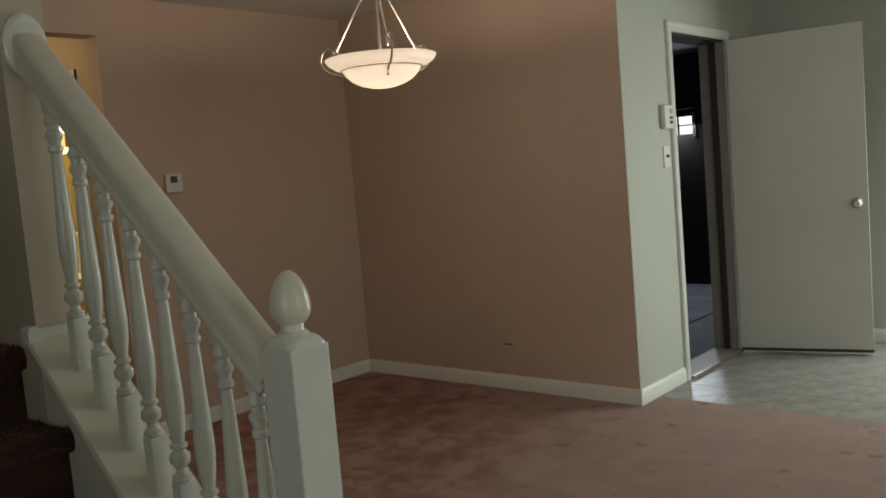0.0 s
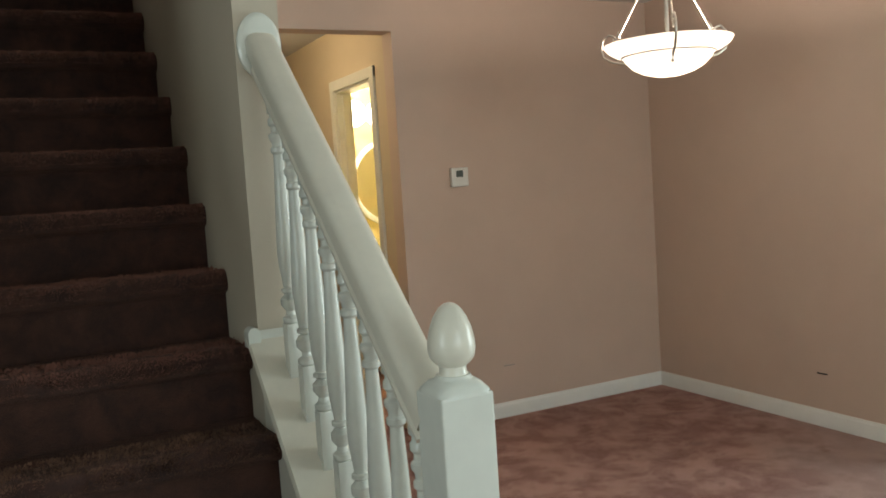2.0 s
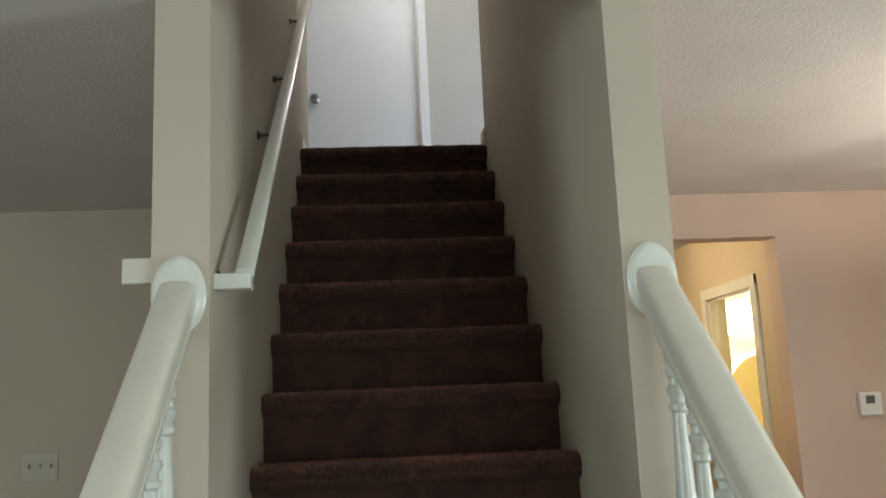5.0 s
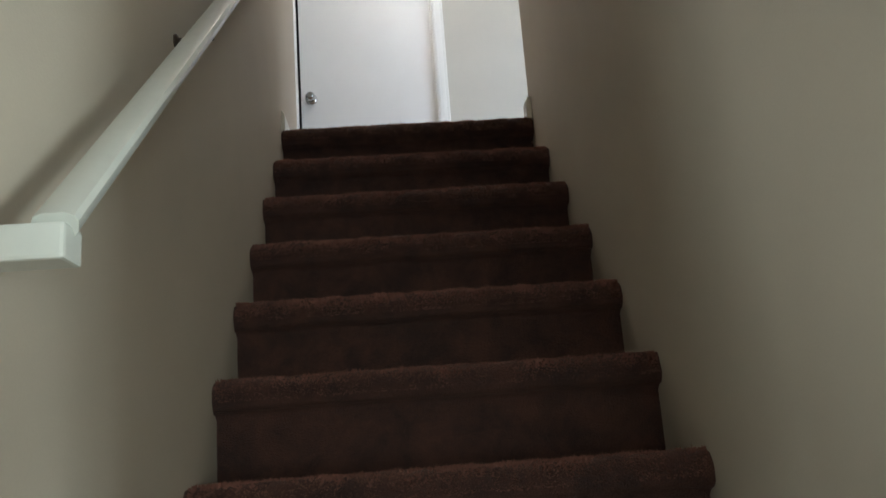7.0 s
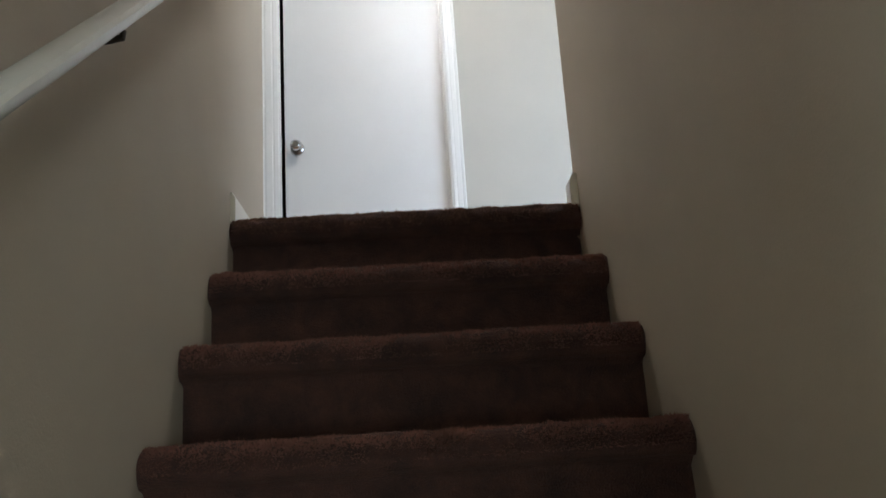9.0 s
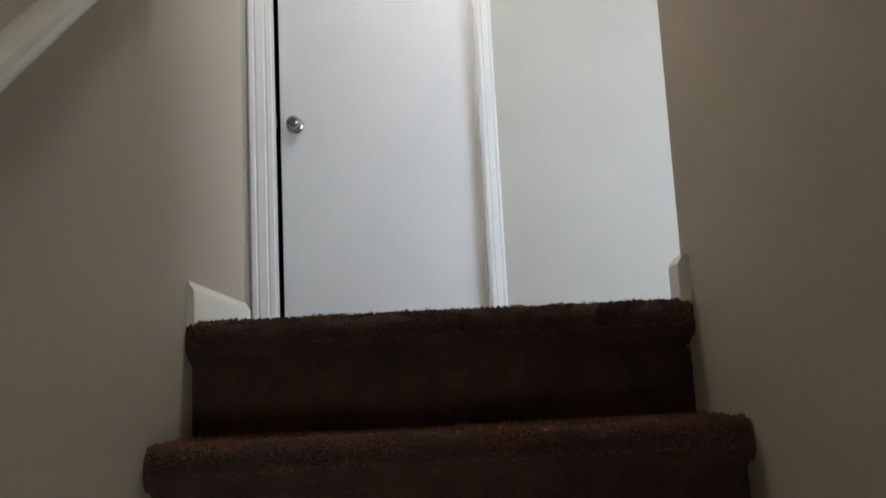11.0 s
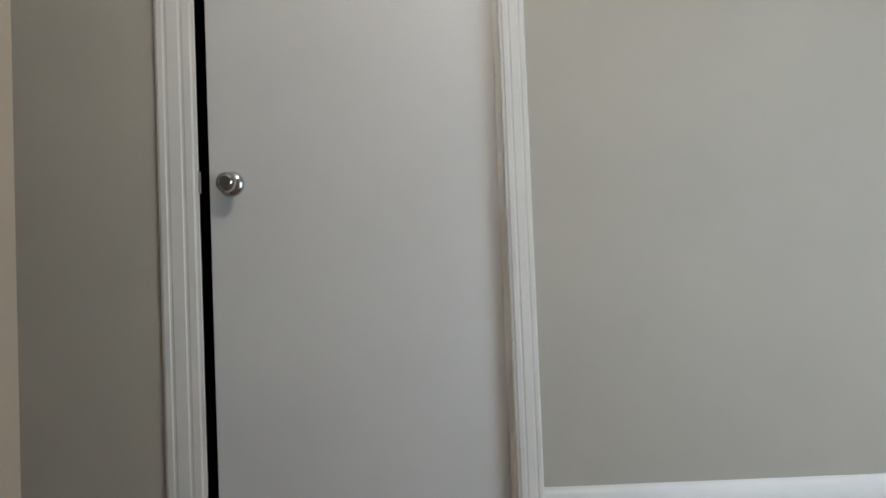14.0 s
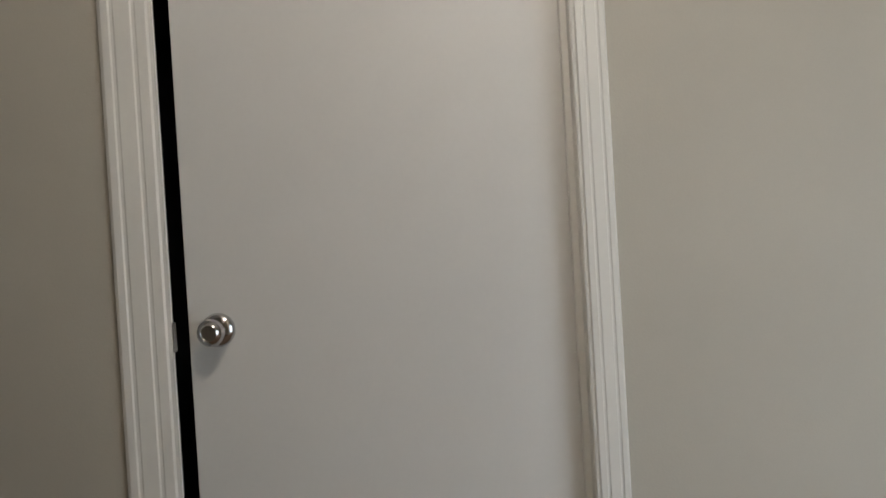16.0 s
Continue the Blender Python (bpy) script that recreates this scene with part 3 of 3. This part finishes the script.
        scale = (top - zb) / 0.520
        seg = 16
        rings = []
        for r, h in BAL:
            rings.append([bm.verts.new((x + r * math.cos(2 * math.pi * q / seg), y + r * math.sin(2 * math.pi * q / seg), zb + h * scale)) for q in range(seg)])
        for a, c in zip(rings, rings[1:]):
            for q in range(seg):
                bm.faces.new((a[q], a[(q + 1) % seg], c[(q + 1) % seg], c[q]))
        bm_box(bm, x - 0.0165, x + 0.0165, y - 0.0165, y + 0.0165, top, zt + 0.02, 0.0015)
        bmesh.ops.translate(bm, vec=-o, verts=bm.verts)
        me = mesh_of("baluster", bm, GLOSS, 40)
        nb = new("baluster", me)
        nb.parent = b
    # newel post
    nx, ny, w, h = x + side * 0.009, -3.003, 0.046, 1.018
    n = put("newel_post", box(nx - w, nx + w, ny - w, ny + w, 0, h, 0.004), GLOSS, "square white newel post")
    bm = bmesh.new()
    ring = []
    for s, z in ((w, h - 0.001), (w * 0.98, h + 0.004), (w * 0.80, h + 0.016), (w * 0.66, h + 0.020), (w * 0.60, h + 0.026)):
        q = []
        for i in range(32):
            a = 2 * math.pi * (i + 0.5) / 32
            p_sq = 8 if z < h + 0.005 else (4 if z < h + 0.018 else 2)
            m = (abs(math.cos(a)) ** p_sq + abs(math.sin(a)) ** p_sq) ** (-1 / p_sq)
            q.append(bm.verts.new((nx + s * m * math.cos(a), ny + s * m * math.sin(a), z)))
        ring.append(q)
    for a, c in zip(ring, ring[1:]):
        for i in range(32):
            bm.faces.new((a[i], a[(i + 1) % 32], c[(i + 1) % 32], c[i]))
    bm.faces.new(ring[0]), bm.faces.new(ring[-1])
    bmesh.ops.recalc_face_normals(bm, faces=bm.faces)
    bmesh.ops.translate(bm, vec=-o, verts=bm.verts)
    part("newel_cap", bm, GLOSS, n, smooth=45)
    fin = [(0.026, h + 0.020), (0.022, h + 0.030), (0.022, h + 0.040), (0.030, h + 0.046), (0.036, h + 0.054), (0.0385, h + 0.066), (0.038, h + 0.080), (0.034, h + 0.100), (0.027, h + 0.118), (0.018, h + 0.132), (0.009, h + 0.139), (0.001, h + 0.141)]
    bm = lathe(fin, 28, "z", (nx, ny, 0))
    bmesh.ops.translate(bm, vec=-o, verts=bm.verts)
    part("finial", bm, CREAM, n, "glossy cream acorn finial", smooth=50)
    return b


balustrade(1)
balustrade(-1)

# wall-mounted handrail in the stairwell
hr = thing("wall_handrail", "white painted wooden handrail on the stair wall", "handrail", (-HALF, -2.0, 1.765))
o = Vector((-HALF, -2.0, 1.765))
hx = -0.372
sec = [(-0.013, -0.018), (0.013, -0.018), (0.019, -0.012), (0.021, -0.002), (0.018, 0.004), (0.010, 0.007), (-0.010, 0.007), (-0.018, 0.004), (-0.021, -0.002), (-0.019, -0.012)]


def hr_part(name, bm, mat, label="", smooth=None):
    bmesh.ops.translate(bm, vec=-o, verts=bm.verts)
    return part(name, bm, mat, hr, label, smooth)


hr_part("rail", sweep(sec, (hx, -2.01, 1.778), (hx, -0.12, 1.786 + 1.88 * 0.857)), GLOSS, smooth=35)
hr_part("rail_return", box(-HALF, hx + 0.014, -2.022, -1.978, 1.740, 1.774, 0.004), GLOSS)
hr_part("rail_return", box(-HALF, hx + 0.022, -0.14, -0.095, 3.355, 3.400, 0.004), GLOSS)
for y in (-1.97, -1.36, -0.97, -0.4):
    z = 1.786 + (y + 2.0) * 0.847
    bm = lathe([(0.014, 0), (0.014, 0.004), (0.007, 0.008), (0.007, 0.012)], 16, "x", (-HALF, y, z - 0.038))
    tube([(-HALF + 0.008, y, z - 0.038), (-HALF + 0.045, y, z - 0.038), (hx, y, z - 0.034), (hx, y, z - 0.024)], 0.005, 8, bm)
    hr_part("bracket", bm, BRONZE, "dark metal handrail bracket", 40)
stub = tagged(part("rail_stub", box(-0.64, -0.556, -1.975, -1.93, 1.764, 1.820, 0.004), CREAM), "short white rail end fixed to the wall", "handrail")

# ---- garage doorway and its open door ----
d = thing("door_2", "open off-white flat entry door beside the garage doorway", "door", kind="structure")
zt = 2.0
casing_upright(d, GX0 - 0.055, Y_LIGHT, 0, zt + 0.055, 0.055, 0.018, -1)
casing_upright(d, GX1 + 0.055, Y_LIGHT, 0, zt + 0.055, 0.055, 0.018, 1)
casing_head(d, GX0 - 0.058, GX1 + 0.058, Y_LIGHT, zt, 0.055, 0.019)
part("jamb", box(GX0 - 0.002, GX0 + 0.012, Y_LIGHT + 0.002, Y_LIGHT + 0.16, 0, zt), JAMB, d)
part("jamb", box(GX1 - 0.012, GX1 + 0.002, Y_LIGHT + 0.002, Y_LIGHT + 0.16, 0, zt), JAMB, d)
part("stop", box(GX1 - 0.026, GX1 - 0.012, Y_LIGHT + 0.05, Y_LIGHT + 0.09, 0, zt), DARK, d)
part("head_jamb", box(GX0, GX1, Y_LIGHT + 0.002, Y_LIGHT + 0.16, zt - 0.012, zt + 0.001), DARK, d)
sill = part("threshold", box(GX0, GX1, Y_LIGHT - 0.02, Y_LIGHT + 0.16, -0.2, 0.018, 0.004), JAMB, d, "worn brown wooden threshold")
part("metal_strip", box(GX0, GX1, Y_LIGHT - 0.034, Y_LIGHT - 0.021, 0.0, 0.02, 0.003), NICKEL, sill, "dull metal edge strip")
leaf = part("leaf", box(0, 0.762, -0.042, 0, 0.035, zt - 0.008, 0.002), DOOR_WARM, d)
leaf.matrix_basis = pose(GX1 + 0.012, Y_LIGHT - 0.022, 0, 0, 0, -77)
knob("handle", leaf, (0.70, -0.042, 0.93), NICKEL, "y", -1, "round tarnished door knob")
knob("handle", leaf, (0.70, 0.0, 0.93), NICKEL, "y", 1, "round tarnished door knob")
for z in (0.28, 1.03, 1.74):
    part("hinge", lathe([(0.006, -0.045), (0.007, -0.04), (0.007, 0.04), (0.006, 0.045)], 10, "z", (GX1 + 0.005, Y_LIGHT - 0.026, z)), NICKEL, d, "tarnished door hinge")
part("sweep", box(0, 0.762, -0.046, 0.004, 0.018, 0.034), DARK, leaf)

# garage window
g = thing("window_2", "small bright four-pane garage window", "window", kind="structure")
WYM, WZM = (WY0 + WY1) / 2, (WZ0 + WZ1) / 2
for y0, y1 in ((WY0 + 0.004, WYM - 0.007), (WYM + 0.007, WY1 - 0.004)):
    for z0, z1 in ((WZ0 + 0.004, WZM - 0.006), (WZM + 0.006, WZ1 - 0.004)):
        part("pane", box(8.74, 8.746, y0, y1, z0, z1), DAYGLASS, g)
# Bars share the near-black of the walls, dark as against daylight.
part("window_frame", box(8.715, 8.735, WYM - 0.008, WYM + 0.008, WZ0, WZ1), GARAGE_SHADE, g)
part("window_frame", box(8.716, 8.734, WY0, WY1, WZM - 0.007, WZM + 0.007), GARAGE_SHADE, g)
part("sash", box(8.690, 8.7, WY0 - 0.035, WY0, WZ0 - 0.03, WZ1 + 0.03), JAMB, g)
tagged(part("wall_batten", box(8.675, 8.7, WY0 - 0.03, WY1 + 0.2, WZ1 + 0.075, WZ1 + 0.086, 0.002), PLASTIC), "thin pale strip along the dark garage wall", "strip")


# ---- large windows that light the rooms, behind and beside the way ----
def window(name, label, axis, at, a0, a1, z0, z1):
    w = thing(name, label, "window", kind="structure")
    f = 0.045

    def bar(b0, b1, c0, c1):
        if axis == "y":
            return box(b0, b1, at - 0.03, at + 0.03, c0, c1, 0.004)
        return box(at - 0.03, at + 0.03, b0, b1, c0, c1, 0.004)
    for q in ((a0, a1, z0, z0 + f), (a0, a1, z1 - f, z1), (a0, a0 + f, z0 + f, z1 - f), (a1 - f, a1, z0 + f, z1 - f), ((a0 + a1) / 2 - 0.02, (a0 + a1) / 2 + 0.02, z0 + f, z1 - f)):
        part("window_frame", bar(*q), TRIM, w)
    return w


window("window_1", "white framed living room window", "y", -7.56, -0.2, 2.6, 0.65, 2.25)
window("window_5", "white framed glazed patio door", "x", 5.44, -4.6, -3.1, 0.1, 2.1)
# Unseen west window, added to go with its fill lamp.
window("window_3", "unseen white framed side window added for fill light", "x", -4.05, -5.6, -3.6, 0.7, 2.2)
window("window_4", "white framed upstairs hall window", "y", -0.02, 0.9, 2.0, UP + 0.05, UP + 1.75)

# ---- pendant lamp over the dining space ----
LX, LY, LZ = 2.215, -1.64, 1.705
lp = thing("pendant_lamp", "lit alabaster bowl pendant lamp on three metal rods", "lamp", (LX, LY, CEIL))
lo = Vector((0, 0, LZ - CEIL))
outer = [(0.001, 0.0), (0.05, 0.004), (0.095, 0.016), (0.135, 0.037), (0.160, 0.062), (0.170, 0.078), (0.178, 0.084), (0.205, 0.094), (0.232, 0.112), (0.243, 0.128), (0.244, 0.133)]
inner = [(0.238, 0.133), (0.226, 0.118), (0.172, 0.092), (0.150, 0.070), (0.090, 0.026), (0.001, 0.010)]
part("bowl", lathe(outer + inner, 48, "z", lo), BOWL, lp, "glowing marbled glass bowl", smooth=60)
rim = [(0.176 * math.cos(a), 0.176 * math.sin(a), lo.z + 0.086) for a in [2 * math.pi * i / 48 for i in range(49)]]
part("band", tube(rim, 0.004, 8), BRONZE, lp, "dark metal ring under the bowl", 60)
hub = Vector((0, 0, lo.z + 0.47))
for a in (radians(114), radians(234), radians(354)):
    c, s = math.cos(a), math.sin(a)
    arm = [(0.142, 0.050), (0.150, 0.060), (0.178, 0.074), (0.235, 0.086), (0.272, 0.108), (0.286, 0.145), (0.276, 0.180), (0.252, 0.197), (0.228, 0.192), (0.214, 0.172)]
    part("scroll_arm", tube([(q * c, q * s, lo.z + h) for q, h in arm], 0.0048, 8), NICKEL, lp, "curled metal scroll arm", 60)
    part("arm_tip", lathe([(0.001, -0.008), (0.006, -0.004), (0.007, 0.001), (0.004, 0.007), (0.001, 0.008)], 10, "z", (0.140 * c, 0.140 * s, lo.z + 0.046)), NICKEL, lp, smooth=60)
    loop = [(0.212 * c + 0.017 * math.cos(t) * c, 0.212 * s + 0.017 * math.cos(t) * s, lo.z + 0.172 + 0.017 * math.sin(t)) for t in [2 * math.pi * i / 16 for i in range(17)]]
    part("loop", tube(loop, 0.0036, 6), NICKEL, lp, smooth=60)
    part("rod", tube([(0.205 * c, 0.205 * s, lo.z + 0.186), (0.018 * c, 0.018 * s, hub.z)], 0.0048, 8), NICKEL, lp, smooth=60)
    part("rod_end", lathe([(0.004, -0.012), (0.008, -0.006), (0.008, 0.006), (0.005, 0.014)], 10, "z", (0.204 * c, 0.204 * s, lo.z + 0.190)), NICKEL, lp, smooth=60)
part("stem", tube([(0, 0, lo.z + 0.012), (0, 0, hub.z)], 0.0085, 12), NICKEL, lp, smooth=60)
part("hub", lathe([(0.012, hub.z - 0.02), (0.028, hub.z - 0.012), (0.030, hub.z + 0.01), (0.012, hub.z + 0.03), (0.006, hub.z + 0.04), (0.006, -0.03), (0.03, -0.028), (0.062, -0.012), (0.064, 0.0)], 24), NICKEL, lp, smooth=50)

# ---- fittings on the walls ----
t = thing("thermostat", "small square white thermostat with a grey display", "thermostat", (2.11, Y_BACK, 1.385))
part("case", box(-0.052, 0.052, -0.026, 0, -0.052, 0.052, 0.006), PLASTIC, t)
part("display", box(-0.024, 0.018, -0.028, -0.020, 0.0, 0.036), SCREEN, t)
t = thing("alarm_keypad", "white wall keypad with small buttons", "keypad", (3.955, Y_LIGHT, 1.52))
part("case", box(-0.055, 0.055, -0.03, 0, -0.065, 0.065, 0.006), PLASTIC, t)
part("display", box(0.0, 0.04, -0.032, -0.02, 0.018, 0.045), IVORY, t)
for z in (-0.005, -0.03):
    for x in (0.002, 0.022):
        part("button", box(x, x + 0.013, -0.033, -0.02, z - 0.008, z + 0.008), SCREEN, t)
t = thing("light_switch", "pale wall light switch with a single toggle", "switch", (3.945, Y_LIGHT, 1.30))
part("plate", box(-0.037, 0.037, -0.006, 0, -0.06, 0.06, 0.002), PLASTIC, t)
part("toggle", box(-0.006, 0.006, -0.018, -0.004, -0.004, 0.012, 0.002), DARK, t)
t = thing("light_switch", "ivory three-gang light switch plate", "switch", (-1.535, Y_BACK, 1.28))
part("plate", box(-0.075, 0.075, -0.006, 0, -0.06, 0.06, 0.002), IVORY, t)
for x in (-0.045, 0.0, 0.045):
    part("toggle", box(x - 0.006, x + 0.006, -0.018, -0.004, -0.006, 0.012, 0.002), IVORY, t)
tagged(part("wall_scuff", box(X_DINE - 0.003, X_DINE, -1.29, -1.23, 0.268, 0.275), DARK), "short dark scuff on the tan wall", "mark")
tagged(part("wall_scuff", box(2.33, 2.40, Y_BACK - 0.003, Y_BACK, 0.292, 0.297), JAMB), "faint brown scuff on the tan wall", "mark")

# ---- back hall doors and the bathroom seen through one ----
d = thing("door_3", "cream-cased bathroom doorway standing open", "door", kind="structure")
cw = 0.062
for ya, yb in ((HY0 - cw, HY0), (HY1, HY1 + cw)):
    part("casing_side", box(OPEN_X - 0.016, OPEN_X + 0.002, ya, yb, 0, 1.97 + cw, 0.004), CREAM, d)
part("casing_head", box(OPEN_X - 0.017, OPEN_X + 0.002, HY0 - cw, HY1 + cw, 1.97, 1.97 + cw, 0.004), CREAM, d)
part("jamb", box(OPEN_X + 0.001, OPEN_X + 0.099, HY1 - 0.014, HY1 + 0.001, 0, 1.97), CREAM, d)
part("stop", box(OPEN_X + 0.04, OPEN_X + 0.075, HY1 - 0.026, HY1 - 0.014, 0, 1.97), CREAM, d)
part("head_jamb", box(OPEN_X + 0.001, OPEN_X + 0.099, HY0, HY1, 1.956, 1.971), CREAM, d)
d = thing("door_4", "white-cased grey hall door", "door", kind="structure")
part("casing_side", box(OPEN_X - 0.016, OPEN_X + 0.002, 1.71, 1.78, 0, 1.995, 0.004), TRIM, d)
part("casing_head", box(OPEN_X - 0.017, OPEN_X + 0.002, 1.71, 2.57, 1.93, 1.995, 0.004), TRIM, d)
part("leaf", box(OPEN_X + 0.03, OPEN_X + 0.065, 1.78, 2.5, 0.01, 1.93), DOOR, d)

v = thing("vanity", "white topped bathroom vanity with a basin", "vanity", (2.65, 1.75, 0))
part("cabinet", box(-0.42, 0.42, -0.22, 0.248, 0, 0.76, 0.004), CREAM, v)
part("top", box(-0.45, 0.45, -0.26, 0.249, 0.76, 0.80, 0.01), PORCELAIN, v)
part("basin", lathe([(0.20, 0.0), (0.205, 0.012), (0.19, 0.016), (0.16, 0.004), (0.02, 0.003)], 32, "z", (0, -0.01, 0.80)), PORCELAIN, v, smooth=50)
part("faucet", tube([(0, 0.19, 0.80), (0, 0.19, 0.90), (0, 0.15, 0.93), (0, 0.09, 0.91)], 0.012, 10), CHROME, v, "chrome tap", 60)
part("tap_handle", lathe([(0.02, 0.80), (0.022, 0.84), (0.008, 0.85)], 14, "z", (-0.11, 0.19, 0)), CHROME, v, smooth=50)
m = thing("oval_mirror", "large oval mirror with a pale rim over the vanity", "mirror", (2.56, 2.0, 1.40))
bm = bmesh.new()
for r0, r1, y0, y1 in ((0.30, 0.262, 0.0, -0.022),):
    n = 48
    loops = [[bm.verts.new((rr * math.cos(2 * math.pi * i / n), yy, rr * 1.12 * math.sin(2 * math.pi * i / n))) for i in range(n)] for rr, yy in ((r0, -0.001), (r0, y1 * 0.7), ((r0 + r1) / 2, y1), (r1, y1 * 0.7), (r1, -0.006))]
    for a, c in zip(loops, loops[1:]):
        for i in range(n):
            bm.faces.new((a[i], a[(i + 1) % n], c[(i + 1) % n], c[i]))
bmesh.ops.recalc_face_normals(bm, faces=bm.faces)
part("rim", bm, PORCELAIN, m, smooth=50)
part("glass", lathe([(0.2, -0.006), (0.2, -0.009)], 48, "y"), MIRROR, m).scale = (1.32, 1, 1.32 * 1.12)
lb = thing("vanity_light", "bright glass globe light over the mirror", "lamp", (2.48, 2.0, 1.93))
part("backplate", box(-0.28, 0.28, -0.025, 0, -0.05, 0.05, 0.006), CHROME, lb)
for x in (-0.21, 0.0, 0.21):
    part("globe", lathe([(0.10 * math.sin(a) + 0.0005, -0.125 + 0.10 * math.cos(a)) for a in [math.pi * i / 12 for i in range(13)]], 20, "y", (x, 0, 0)), GLOBE, lb, smooth=60)

# upstairs flush ceiling light
cl = thing("ceiling_light", "round frosted flush ceiling light in the upstairs hall", "lamp", (0.1, 0.42, TOP))
part("base", lathe([(0.15, -0.02), (0.155, -0.01), (0.155, 0)], 28), NICKEL, cl, smooth=50)
part("diffuser", lathe([(0.02, -0.075), (0.07, -0.07), (0.12, -0.05), (0.145, -0.022), (0.14, -0.02)], 28), SHADE_GLASS, cl, smooth=60).visible_shadow = False

# ---- vinyl tiles by the garage doorway ----
bed = solid("floor_vinyl", box(3.67, 5.37, -7.5, Y_LIGHT, -0.2, -0.008), GROUT, "grey-beige square vinyl tile floor", "floor")
TILE = 0.305
tile_mesh = mesh_of("tile", box(0.0006, TILE - 0.0006, 0.0006, TILE - 0.0006, -0.006, 0, 0.0005), VINYL)
for i in range(5):
    for j in range(9):
        ob = new("tile", tile_mesh)
        ob.parent = bed
        ob.location = (3.67 + i * TILE, Y_LIGHT - (j + 1) * TILE, -0.0025 + 0.0006 * ((i * 7 + j * 3) % 3))
half_tile = mesh_of("tile", box(0.0006, 0.17, 0.0006, TILE - 0.0006, -0.006, 0, 0.0005), VINYL)
for j in range(9):
    ob = new("tile", half_tile)
    ob.parent = bed
    ob.location = (3.67 + 5 * TILE, Y_LIGHT - (j + 1) * TILE, -0.002)

# back hall flush light, unseen, added to brighten the hall
cl = thing("ceiling_light", "unseen round flush ceiling light added to brighten the back hall", "lamp", (1.0, 0.62, 2.34))
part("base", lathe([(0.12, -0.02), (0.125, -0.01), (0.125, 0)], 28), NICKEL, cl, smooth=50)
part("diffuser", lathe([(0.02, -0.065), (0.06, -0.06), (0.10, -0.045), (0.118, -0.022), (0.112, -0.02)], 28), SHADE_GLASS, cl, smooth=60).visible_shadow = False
